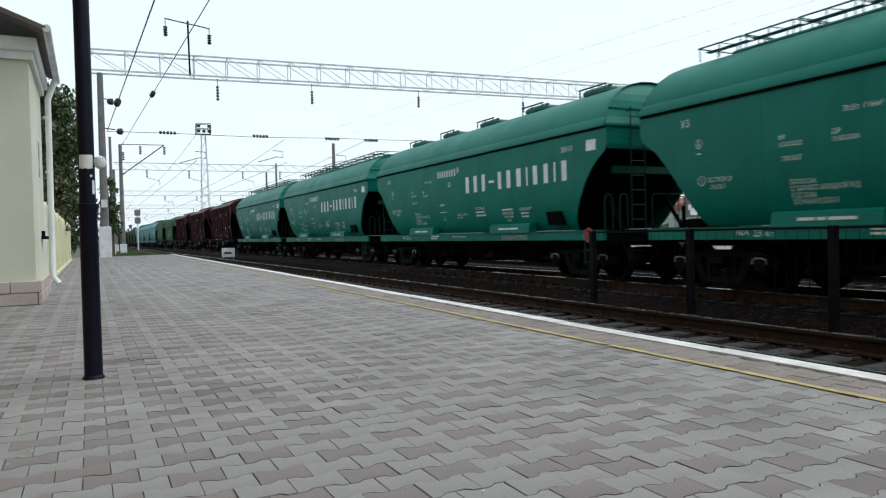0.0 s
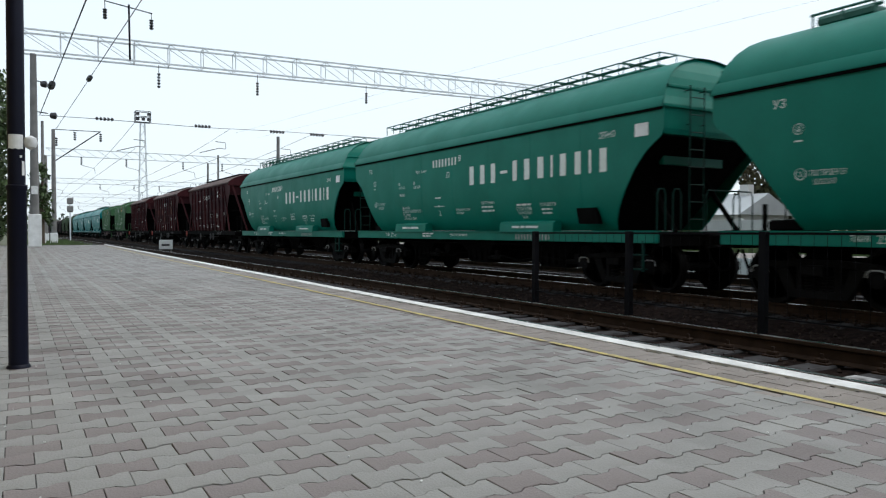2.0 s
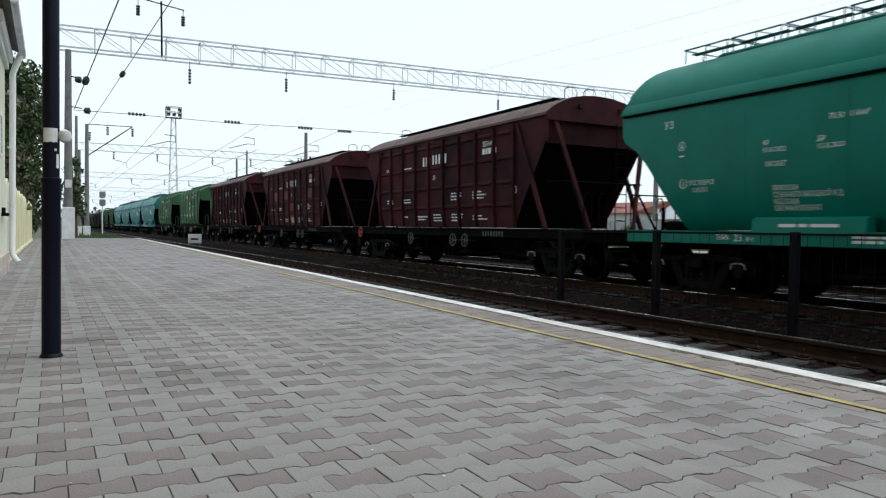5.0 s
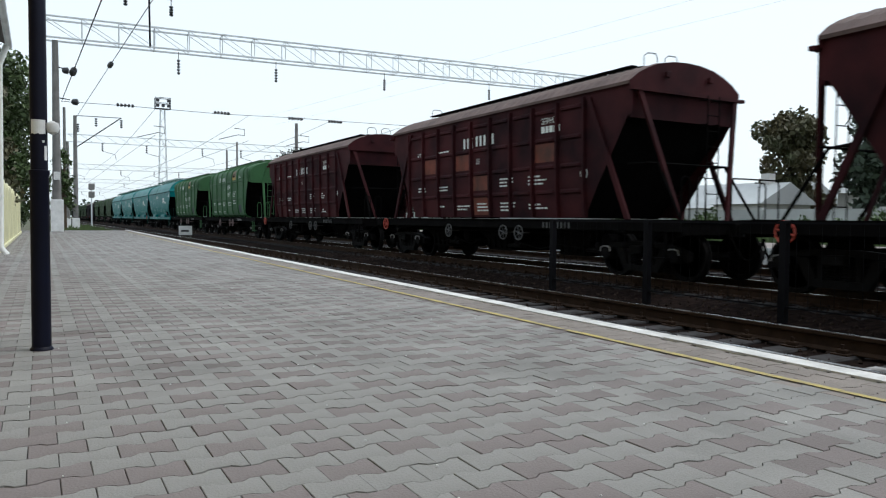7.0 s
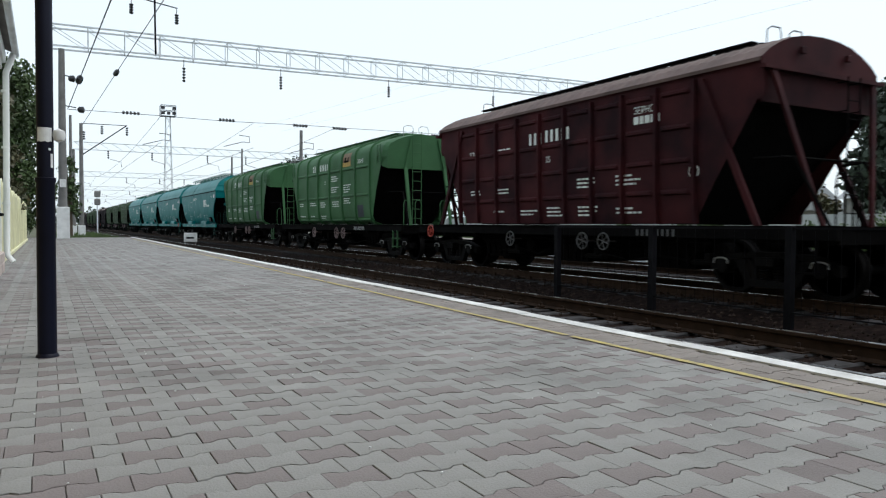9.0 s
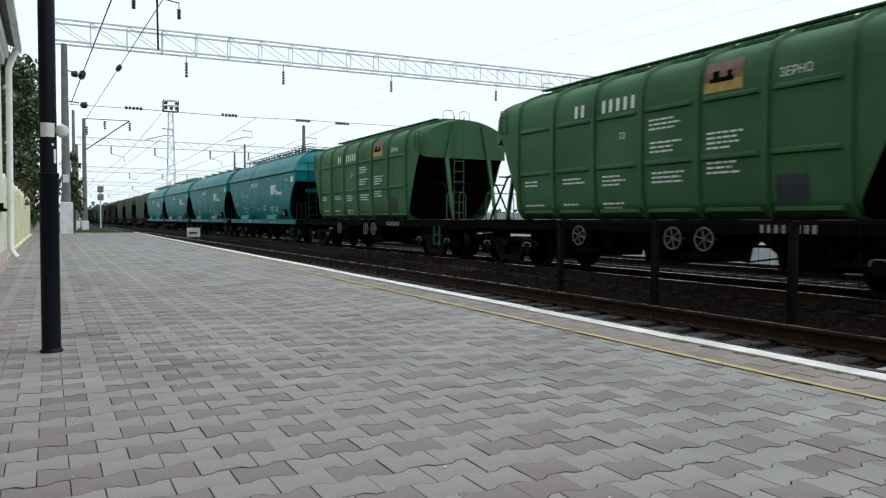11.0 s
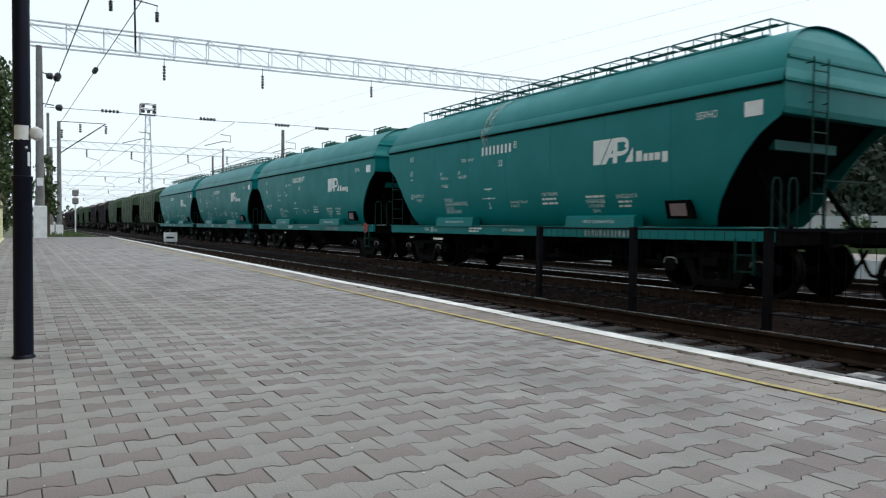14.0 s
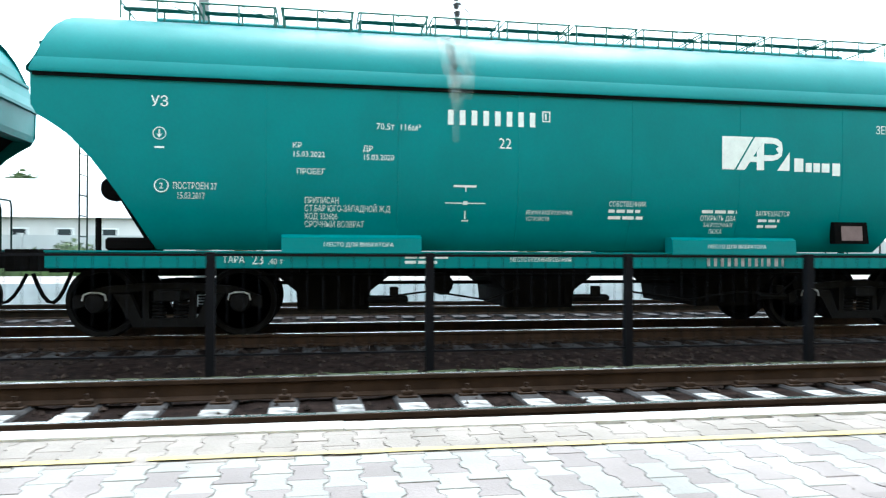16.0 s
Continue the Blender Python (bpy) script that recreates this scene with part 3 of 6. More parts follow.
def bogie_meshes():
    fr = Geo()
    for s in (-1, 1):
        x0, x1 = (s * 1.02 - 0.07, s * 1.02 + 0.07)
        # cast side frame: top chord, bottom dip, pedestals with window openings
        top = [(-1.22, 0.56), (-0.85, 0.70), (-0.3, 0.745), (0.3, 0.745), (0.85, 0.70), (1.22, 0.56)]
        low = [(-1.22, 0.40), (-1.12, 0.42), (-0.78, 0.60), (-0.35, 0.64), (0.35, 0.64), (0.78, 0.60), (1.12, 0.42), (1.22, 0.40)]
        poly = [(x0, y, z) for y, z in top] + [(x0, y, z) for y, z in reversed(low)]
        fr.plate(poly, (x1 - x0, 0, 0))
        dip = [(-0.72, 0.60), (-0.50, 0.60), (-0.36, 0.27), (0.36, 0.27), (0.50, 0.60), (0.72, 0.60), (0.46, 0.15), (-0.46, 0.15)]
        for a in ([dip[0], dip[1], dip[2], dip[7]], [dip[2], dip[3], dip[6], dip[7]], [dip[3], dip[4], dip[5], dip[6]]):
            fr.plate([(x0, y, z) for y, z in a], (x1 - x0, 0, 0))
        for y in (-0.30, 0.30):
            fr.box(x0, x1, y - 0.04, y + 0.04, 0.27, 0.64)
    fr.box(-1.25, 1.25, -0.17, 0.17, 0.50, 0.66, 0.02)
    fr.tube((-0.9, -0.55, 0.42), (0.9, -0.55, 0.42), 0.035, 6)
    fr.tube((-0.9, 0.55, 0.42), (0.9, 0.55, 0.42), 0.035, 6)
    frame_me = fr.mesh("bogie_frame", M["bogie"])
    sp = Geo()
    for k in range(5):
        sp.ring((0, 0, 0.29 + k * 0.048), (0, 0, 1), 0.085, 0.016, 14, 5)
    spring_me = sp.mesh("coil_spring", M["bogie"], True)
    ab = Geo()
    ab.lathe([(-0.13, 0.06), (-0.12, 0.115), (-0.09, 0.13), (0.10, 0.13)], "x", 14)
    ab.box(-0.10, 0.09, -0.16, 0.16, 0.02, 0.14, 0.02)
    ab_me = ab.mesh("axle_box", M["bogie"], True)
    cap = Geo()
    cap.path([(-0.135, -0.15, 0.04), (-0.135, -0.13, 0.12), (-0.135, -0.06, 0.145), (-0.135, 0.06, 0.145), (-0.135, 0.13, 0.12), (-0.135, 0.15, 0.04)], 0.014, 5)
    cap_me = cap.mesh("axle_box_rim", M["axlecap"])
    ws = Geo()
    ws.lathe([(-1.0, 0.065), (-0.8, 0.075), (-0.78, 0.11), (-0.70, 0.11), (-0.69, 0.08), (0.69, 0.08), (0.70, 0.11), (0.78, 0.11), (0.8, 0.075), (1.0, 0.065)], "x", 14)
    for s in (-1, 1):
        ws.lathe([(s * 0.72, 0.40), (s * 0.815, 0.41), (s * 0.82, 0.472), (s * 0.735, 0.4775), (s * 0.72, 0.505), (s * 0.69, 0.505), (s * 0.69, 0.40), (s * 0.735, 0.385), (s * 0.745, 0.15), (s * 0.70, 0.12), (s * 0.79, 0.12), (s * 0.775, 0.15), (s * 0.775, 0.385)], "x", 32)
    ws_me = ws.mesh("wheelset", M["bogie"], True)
    rim = Geo()
    for s in (-1, 1):
        rim.lathe([(s * 0.740, 0.4785), (s * 0.815, 0.4745)], "x", 32)
        rim.ring((s * 0.822, 0, 0), (1, 0, 0), 0.452, 0.006, 32, 4)
    rim.f = [f for f in rim.f if len(f) == 4]
    rim_me = rim.mesh("wheel_tread", M["tread"], True)
    return frame_me, spring_me, ab_me, cap_me, ws_me, rim_me


BOGIE = bogie_meshes()


def add_bogies(t):
    frame_me, spring_me, ab_me, cap_me, ws_me, rim_me = BOGIE
    for cy in (-5.25, 5.25):
        b = part("bogie", frame_me, None, t, "black three-piece freight bogie with coil springs", at=(0, cy, 0))
        for sx in (-1.02, 1.02):
            for dy in (-0.14, 0.14):
                part("coil_spring", spring_me, None, b, at=(sx, dy, 0))
            for dy in (-0.925, 0.925):
                a = part("axle_box", ab_me, None, b, at=(sx * 1.03, dy, 0.478))
                if sx > 0:
                    a.rotation_euler = (0, 0, math.pi)
                c = part("axle_box_rim", cap_me, None, b, "pale chalked axle box rim", at=(sx * 1.03, dy, 0.478))
                if sx > 0:
                    c.rotation_euler = (0, 0, math.pi)
        for dy in (-0.925, 0.925):
            w = part("wheelset", ws_me, None, b, at=(0, dy, 0.478))
            w.data.materials.append(M["tread"]) if len(w.data.materials) < 2 else None


def add_couplers(t, half=6.75):
    for s in (-1, 1):
        g = Geo()
        g.box(-0.16, 0.16, min(s * half, s * (half - 0.9)), max(s * half, s * (half - 0.9)), 0.86, 1.16, 0.02)
        g.box(-0.09, 0.09, min(s * half, s * (half + 0.32)), max(s * half, s * (half + 0.32)), 0.93, 1.12, 0.02)
        g.plate([(-0.16, s * (half + 0.30), 0.88), (0.20, s * (half + 0.30), 0.88), (0.24, s * (half + 0.56), 0.88), (0.06, s * (half + 0.48), 0.88), (-0.12, s * (half + 0.60), 0.88), (-0.22, s * (half + 0.45), 0.88)], (0, 0, 0.32))
        part("coupler", g, M["bogie"], t, "black automatic coupler head")
        h = Geo()
        pts = [(-0.28, s * (half - 0.05), 0.98)]
        for k in range(1, 9):
            u = k / 8
            pts.append((-0.28 + 0.2 * u, s * (half - 0.05 + 0.62 * u), 0.98 - 0.55 * math.sin(math.pi * u * 0.92)))
        h.path(pts, 0.028, 6)
        part("brake_hose", h, M["under"], t, "drooping black rubber brake hose")


def add_handwheel(t, x, y, z, R, material, label):
    g = Geo()
    g.ring((x, y, z), (1, 0, 0), R, 0.016, 20, 6)
    for k in range(3):
        a = math.pi * k / 3 + 0.3
        g.tube((x, y - R * math.cos(a), z - R * math.sin(a)), (x, y + R * math.cos(a), z + R * math.sin(a)), 0.012, 5)
    g.tube((x, y, z), (x + 0.35, y, z), 0.02, 6)
    part("handwheel", g, material, t, label)


CHUTE_RIB = Geo().box(-1.04, -0.95, -0.03, 0.03, 0.42, 0.98).mesh("chute_rib", M["under"])


def add_underframe(t, sill_mat, sill_label, half=6.66):
    g = Geo()
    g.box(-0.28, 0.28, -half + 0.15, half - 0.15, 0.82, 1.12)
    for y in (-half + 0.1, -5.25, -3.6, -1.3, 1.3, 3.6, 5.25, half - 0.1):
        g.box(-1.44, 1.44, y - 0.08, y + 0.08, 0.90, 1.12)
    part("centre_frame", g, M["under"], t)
    for s in (-1, 1):
        q = Geo()
        x0, x1 = sorted((s * 1.54, s * 1.46))
        q.box(x0, x1, -half, half, 0.955, 1.165, 0.01)
        x0, x1 = sorted((s * 1.57, s * 1.40))
        q.box(x0, x1, -half, half, 1.165, 1.185)
        part("side_sill", q, sill_mat, t, sill_label)
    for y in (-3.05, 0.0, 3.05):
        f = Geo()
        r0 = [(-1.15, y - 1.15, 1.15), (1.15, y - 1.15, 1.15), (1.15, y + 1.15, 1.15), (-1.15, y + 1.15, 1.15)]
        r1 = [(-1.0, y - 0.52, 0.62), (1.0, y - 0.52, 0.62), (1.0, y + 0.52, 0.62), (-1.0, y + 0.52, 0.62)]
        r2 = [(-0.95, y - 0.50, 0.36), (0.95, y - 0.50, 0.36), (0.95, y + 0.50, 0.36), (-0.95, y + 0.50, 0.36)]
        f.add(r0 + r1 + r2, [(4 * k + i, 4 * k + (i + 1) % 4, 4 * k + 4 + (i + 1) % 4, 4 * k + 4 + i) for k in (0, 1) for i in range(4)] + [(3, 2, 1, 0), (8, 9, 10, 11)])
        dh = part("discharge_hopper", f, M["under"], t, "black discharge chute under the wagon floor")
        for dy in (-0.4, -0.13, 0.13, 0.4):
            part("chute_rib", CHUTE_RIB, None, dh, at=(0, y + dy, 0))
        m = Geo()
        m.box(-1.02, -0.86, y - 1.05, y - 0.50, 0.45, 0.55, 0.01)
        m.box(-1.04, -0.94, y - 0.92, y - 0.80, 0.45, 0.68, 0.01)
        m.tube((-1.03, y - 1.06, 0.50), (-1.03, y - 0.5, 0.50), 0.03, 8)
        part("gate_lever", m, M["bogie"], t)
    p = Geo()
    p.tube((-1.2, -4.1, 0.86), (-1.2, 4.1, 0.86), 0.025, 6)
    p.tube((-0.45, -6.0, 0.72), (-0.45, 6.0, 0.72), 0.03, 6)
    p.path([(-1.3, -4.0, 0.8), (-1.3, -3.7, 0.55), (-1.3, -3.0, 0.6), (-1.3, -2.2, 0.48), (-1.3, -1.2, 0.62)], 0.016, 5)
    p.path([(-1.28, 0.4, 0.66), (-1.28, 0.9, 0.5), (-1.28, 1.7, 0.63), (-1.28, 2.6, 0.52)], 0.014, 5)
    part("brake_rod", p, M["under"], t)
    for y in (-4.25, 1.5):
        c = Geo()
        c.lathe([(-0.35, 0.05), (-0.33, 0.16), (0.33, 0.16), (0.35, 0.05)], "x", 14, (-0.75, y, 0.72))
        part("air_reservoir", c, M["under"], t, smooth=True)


def add_end_gear(t, material, ladder_x=-0.75, ladder_y=6.9, ladder_top=3.85, half_width=0.24):
    """Ladders, handrails and end platform."""
    for s in (-1, 1):
        g = Geo()
        x = -s * ladder_x
        for dx in (-half_width, half_width):
            g.tube((x + dx, s * ladder_y, 1.15), (x + dx, s * ladder_y, ladder_top), 0.013, 5)
        for k in range(int((ladder_top - 1.3) / 0.32) + 1):
            z = 1.4 + 0.32 * k
            g.tube((x - half_width, s * ladder_y, z), (x + half_width, s * ladder_y, z), 0.011, 5)
        for z in (3.15, ladder_top - 0.08):
            for dx in (-half_width, half_width):
                g.tube((x + dx, s * ladder_y, z), (x + dx, s * (ladder_y - 0.2), z), 0.011, 5)
        part("end_ladder", g, material, t)
        if s < 0:
            for x0, x1, z in ((-1.40, -1.18, 1.97), (-0.98, -0.76, 1.98), (-0.05, 1.35, 1.98), (0.75, 0.95, 1.92)):
                h = Geo()
                h.path([(x0, s * 6.55, 1.15), (x0, s * 6.55, z - 0.10), (x0 + 0.05, s * 6.55, z), (x1 - 0.05, s * 6.55, z), (x1, s * 6.55, z - 0.10), (x1, s * 6.55, 1.15)], 0.016, 5)
                part("handrail", h, material, t)
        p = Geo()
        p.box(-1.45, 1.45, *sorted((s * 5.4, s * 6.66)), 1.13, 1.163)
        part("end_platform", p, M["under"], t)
        if s > 0:
            continue
        st = Geo()
        for y in (6.0, 6.34):
            st.box(-1.545, -1.50, s * y - 0.02, s * y + 0.02, 0.42, 1.0)
        for z in (0.45, 0.72):
            st.box(-1.56, -1.40, *sorted((s * 6.0, s * 6.34)), z, z + 0.025)
        part("foot_step", st, material, t)


def modern_hopper(paint, roof_style, brand, label):
    t = thing("hopper_wagon", label, "wagon", "train")
    P = M[paint]
    # side walls
    zs = [p[0] for p in SIDE]
    zs = sorted(set(zs + [1.3, 1.5, 1.8, 2.15, 2.55, 2.66, 2.9, 3.02, 3.2]))
    for s in (-1, 1):
        g = Geo()
        n = 0
        ncol = 12
        for z in zs:
            e = lerp_table(END_OUT, z)
            for k in range(ncol + 1):
                y = -e + 2 * e * k / ncol
                g.v.append((s * side_x(z), y, z))
        m = ncol + 1
        base = len(g.v)
        for z in zs:
            e = lerp_table(END_OUT, z)
            for k in range(ncol + 1):
                y = -e + 2 * e * k / ncol
                g.v.append((s * (side_x(z) - 0.03), y, z))
        for j in range(len(zs) - 1):
            for k in range(ncol):
                a = j * m + k
                g.f.append((a, a + 1, a + m + 1, a + m))
                g.f.append((base + a, base + a + m, base + a + m + 1, base + a + 1))
            for k in (0, ncol):
                a = j * m + k
                g.f.append((a, a + m, base + a + m, base + a))
        for k in range(ncol):
            g.f.append((k, base + k, base + k + 1, k + 1))
        part("side_wall", g, P, t, smooth=True)
    # sloped ends and upper end walls
    for s in (-1, 1):
        g = Geo()
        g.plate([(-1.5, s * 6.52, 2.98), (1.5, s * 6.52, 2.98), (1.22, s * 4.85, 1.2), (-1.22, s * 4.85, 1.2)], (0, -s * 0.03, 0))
        # near-black instead of wagon paint: recess shade put into the colour
        part("slope_plate", g, M["under"], t, "sloping end sheet with the recess shade coloured in as black")
        u = Geo()
        prof = [(1.52, 2.95, 6.80), (1.545, 3.05, 6.82), (1.545, 3.42, 6.83), (1.60, 3.43, 6.87), (1.605, 3.48, 6.87), (1.51, 3.635, 6.81), (1.42, 3.80, 6.77), (1.41, 3.82, 6.79), (1.39, 3.86, 6.79), (1.38, 3.88, 6.73),
                (1.28, 4.02, 6.70), (1.1, 4.18, 6.64), (0.86, 4.33, 6.56), (0.56, 4.445, 6.49), (0.28, 4.505, 6.44)]
        for x, z, y in prof:
            u.v += [(-x, s * y, z), (x, s * y, z)]
        for i in range(len(prof) - 1):
            u.f.append((2 * i, 2 * i + 1, 2 * i + 3, 2 * i + 2))
        u.add([(-1.52, s * 6.80, 2.95), (1.52, s * 6.80, 2.95), (1.5, s * 6.50, 2.97), (-1.5, s * 6.50, 2.97)], [(0, 1, 2, 3)])
        part("end_wall", u, P, t)
        b = Geo().box(-0.86, 0.86, *sorted((s * 6.10, s * 6.20)), 2.47, 2.67, 0.01)
        part("end_beam", b, P, t)
        for sx in (-0.9, 0.9) if s < 0 else ():
            q = Geo()
            q.tube((sx, s * 6.55, 1.17), (sx * 0.9, s * 5.75, 2.3), 0.05, 6)
            part("end_strut", q, M["under"], t)
    # brake gear on the rear end platform
    q = Geo().box(-1.15, -0.35, 5.45, 6.05, 1.185, 1.36, 0.03)
    q.tube((-1.0, 5.5, 1.42), (-0.3, 5.5, 1.42), 0.07, 10)
    q.tube((-1.1, 6.15, 1.18), (-1.1, 6.15, 1.62), 0.04, 8)
    part("brake_unit", q, M["under"], t, "black brake gear on the end platform")
    q = Geo().lathe([(-0.08, 0.05), (-0.07, 0.17), (0.07, 0.17), (0.08, 0.05)], "x", 16, (-0.95, 5.98, 2.02))
    q.tube((-0.95, 5.98, 2.02), (-0.8, 5.55, 1.25), 0.025, 5)
    part("brake_drum", q, M["under"], t)
    # weld seams on the platform side
    for y in (-4.6, -2.9, -1.2, 0.5, 2.2, 3.95):
        q = Geo()
        v = []
        for z in [a[0] for a in SIDE]:
            x = side_x(z)
            v += [(-x + 0.01, y - 0.012, z), (-(x + 0.004), y - 0.006, z), (-(x + 0.004), y + 0.006, z), (-x + 0.01, y + 0.012, z)]
        q.add(v, [(4 * a + b, 4 * a + b + 1, 4 * a + b + 5, 4 * a + b + 4) for a in range(len(SIDE) - 1) for b in range(3)])
        part("weld_seam", q, P, t)
    # roof shell
    g = Geo()
    ys = 12
    prof = [(-x, z) for x, z in ROOF] + [(x, z) for x, z in reversed(ROOF[:-1])]
    for k in range(ys + 1):
        for x, z in prof:
            e = lerp_table(END_OUT, z)
            g.v.append((x, -e + 2 * e * k / ys, z))
    n = len(prof)
    for k in range(ys):
        for i in range(n - 1):
            g.f.append((k * n + i, k * n + i + 1, (k + 1) * n + i + 1, (k + 1) * n + i))
    part("roof", g, P, t, smooth=True)
    # near-black strip that paints the shadow line under the eave
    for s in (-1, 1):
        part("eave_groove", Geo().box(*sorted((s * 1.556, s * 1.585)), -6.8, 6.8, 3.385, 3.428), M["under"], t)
    # roof fittings
    if roof_style == "walk":
        for k in range(11):
            y = -6.05 + k * 1.1
            q = Geo()
            for x in (-0.78, -0.30, 0.30, 0.78):
                q.tube((x, y + 0.02, 4.665), (x, y + 1.06, 4.665), 0.016, 4)
                for yy in (y + 0.05, y + 0.54, y + 1.02):
                    q.tube((x, yy, 4.40 if abs(x) > 0.5 else 4.5), (x, yy, 4.675), 0.014, 4)
            for yy in (y + 0.03, y + 1.05):
                q.tube((-0.78, yy, 4.665), (0.78, yy, 4.665), 0.014, 4)
            q.box(-0.62, -0.46, y + 0.04, y + 1.04, 4.60, 4.612)
            q.box(0.46, 0.62, y + 0.04, y + 1.04, 4.60, 4.612)
            q.tube((-0.78, y + 0.05, 4.50), (-0.78, y + 0.54, 4.665), 0.008, 4)
            part("roof_walkway", q, M["teal_dark"], t)
        part("loading_hatch", Geo().box(-0.30, 0.30, -5.6, 5.6, 4.50, 4.585, 0.03), P, t)
    else:
        for y in (-5.2, -2.6, 0.0, 2.6, 5.2):
            q = Geo()
            q.box(-0.55, 0.55, y - 0.45, y + 0.45, 4.42, 4.60, 0.05)
            for x in (-0.62, 0.62):
                q.tube((x, y - 0.52, 4.62), (x, y + 0.52, 4.62), 0.022, 4)
                for yy in (y - 0.48, y, y + 0.48):
                    q.tube((x, yy, 4.36), (x, yy, 4.63), 0.02, 4)
                q.tube((x * 0.7, y - 0.5, 4.60), (x * 0.7, y + 0.5, 4.60), 0.03, 4)
            part("roof_hatch", q, M["teal_dark"], t)
    add_underframe(t, P, "painted side sill")
    add_bogies(t)
    add_couplers(t)
    add_end_gear(t, M["teal_shade"], half_width=0.19)
    # vibrator boxes on the lower side
    for y0, y1 in ((1.876, 3.746), (-3.79, -1.80)):
        for s in (-1, 1):
            q = Geo()
            q.plate([(s * 1.35, y0, 1.16), (s * 1.60, y0, 1.16), (s * 1.58, y0, 1.37), (s * 1.50, y0, 1.41), (s * 1.35, y0, 1.41)], (0, y1 - y0, 0))
            b = part("vibrator_box", q, P, t)
            if s < 0 and brand == "logo":
                part("lettering", lay(words(["МЕСТО ДЛЯ ВИБРАТОРА"], 0.075, 0), lambda z: 1.60, y1 - 0.55, 1.25, 0.006), M["white"], b, "white stencilled lettering")
            elif s < 0:
                part("lettering", lay(bars([0.3, 0.15, 0.45], 0.05, 0.04), lambda z: 1.60, y1 - 0.5, 1.25, 0.006), M["white"], b, "white stencilled lettering")
    # lettering
    rng = random.Random(4)
    W = M["white"]

    def put(shapes, y, z, xf=side_x, label="white stencilled lettering", m=W):
        small = part("lettering", lay(shapes, xf, y, z), m, t, label)
        small["kind"] = "stuff"

    def put_each(shapes, y, z, label):
        for shape in shapes:
            part("letter_block", lay([shape], side_x, y, z), W, t, label)

    put(words(["УЗ"], 0.19, 0, 0.95), 5.40 if brand == "logo" else 5.72, 3.05)
    put(words(["70.5т  116м³"], 0.125, 0, 0.92), 2.50, 2.84)
    put(words(["КР", "15.03.2022", "", "  ПРОБЕГ"], 0.105, 0.115, 0.92), 3.61, 2.56)
    put(words(["ДР", "15.03.2020"], 0.105, 0.115, 0.92), 2.68, 2.54)
    put(words(["22"], 0.21, 0, 0.9), 0.79, 2.63)
    put(words(["ПОСТРОЕН 27", "  15.03.2017"], 0.118, 0.125, 0.68), 5.13, 1.99)
    put(words(["РЕЖИМ РАЗГРУЗОЧНЫХ", "УСТРОЙСТВ"], 0.078, 0.09, 0.72), 0.37, 1.72)
    put(words(["СОБСТВЕННИК"], 0.10, 0, 0.75), -0.86, 1.85)
    put(lines_of_bars(rng, 2, 0.70, 0.045, 0.095), -0.86, 1.76)
    put(words(["ЗЕРНО"], 0.17, 0, 0.8), -5.16, 3.02)
    put(words(["ПРИПИСАН", "СТ.БАР ЮГО-ЗАПАДНОЙ Ж.Д", "КОД 332606", "СРОЧНЫЙ ВОЗВРАТ"], 0.115, 0.106, 0.69), 3.45, 1.83)
    put(words(["ЗАПРЕЩАЕТСЯ"], 0.10, 0, 0.75), -3.19, 1.74)
    put(lines_of_bars(rng, 2, 0.52, 0.04, 0.085), -3.24, 1.65)
    put(lines_of_bars(rng, 1, 0.6, 0.045, 0.09), -2.32, 1.77)
    put(words(["ОТКРЫТЬ ДВА"], 0.105, 0, 0.75), -2.30, 1.66)
    put(words(["ЗАГРУЗОЧНЫХ"], 0.085, 0, 0.75), -2.36, 1.57)
    put(words(["ЛЮКА"], 0.095, 0, 0.75), -2.46, 1.47)
    # number as plain bars with a frame
    put_each(glyph_blocks([0.135] * 8, 0.205, 0.032), 1.54, 2.94, "")
    put(bars([0.10], 0.016, 0, 0, 0) + bars([0.10], 0.016, 0, 0, 0.135) + bars([0.016], 0.15, 0, 0, 0) + bars([0.016], 0.15, 0, 0.10, 0) + bars([0.022], 0.09, 0, 0.04, 0.03), 0.16, 3.02)
    # rail clearance cross
    put(bars([0.018], 0.44, 0, 0.28, 0) + bars([0.57], 0.014, 0, 0, 0.215) + bars([0.32], 0.03, 0, 0.12, 0.44) + bars([0.1], 0.02, 0, 0.24, -0.03) + bars([0.06], 0.05, 0, 0.26, 0.20), 1.54, 1.64)
    ringm = Geo()
    ringm.ring((-(side_x(2.03) + 0.002), 5.27, 2.03), (1, 0, 0), 0.085, 0.008, 16, 4)
    part("lettering", ringm, W, t, "white stencilled ring mark")
    put(words(["2"], 0.11, 0), 5.30, 1.99)
    ringm = Geo()
    ringm.ring((-(side_x(2.7) + 0.002), 5.29, 2.70), (1, 0, 0), 0.078, 0.006, 16, 4)
    part("lettering", ringm, W, t, "white stencilled ring mark")
    put([([(0.07, 0), (0.085, 0), (0.085, 0.10), (0.07, 0.10)], [(0, 1, 2, 3)]), ([(0.078, 0), (0.12, 0.05), (0.078, 0.03), (0.035, 0.05)], [(0, 1, 2, 3)])] + bars([0.12], 0.022, 0, 0.018, -0.14), 5.37, 2.65)
    put(words(["ТАРА"], 0.125, 0, 0.85), 4.50, 1.03, lambda z: 1.542)
    put(words(["23"], 0.18, 0, 0.9), 4.13, 1.01, lambda z: 1.542)
    put(words([".40 т"], 0.115, 0, 0.85), 3.92, 1.01, lambda z: 1.542)
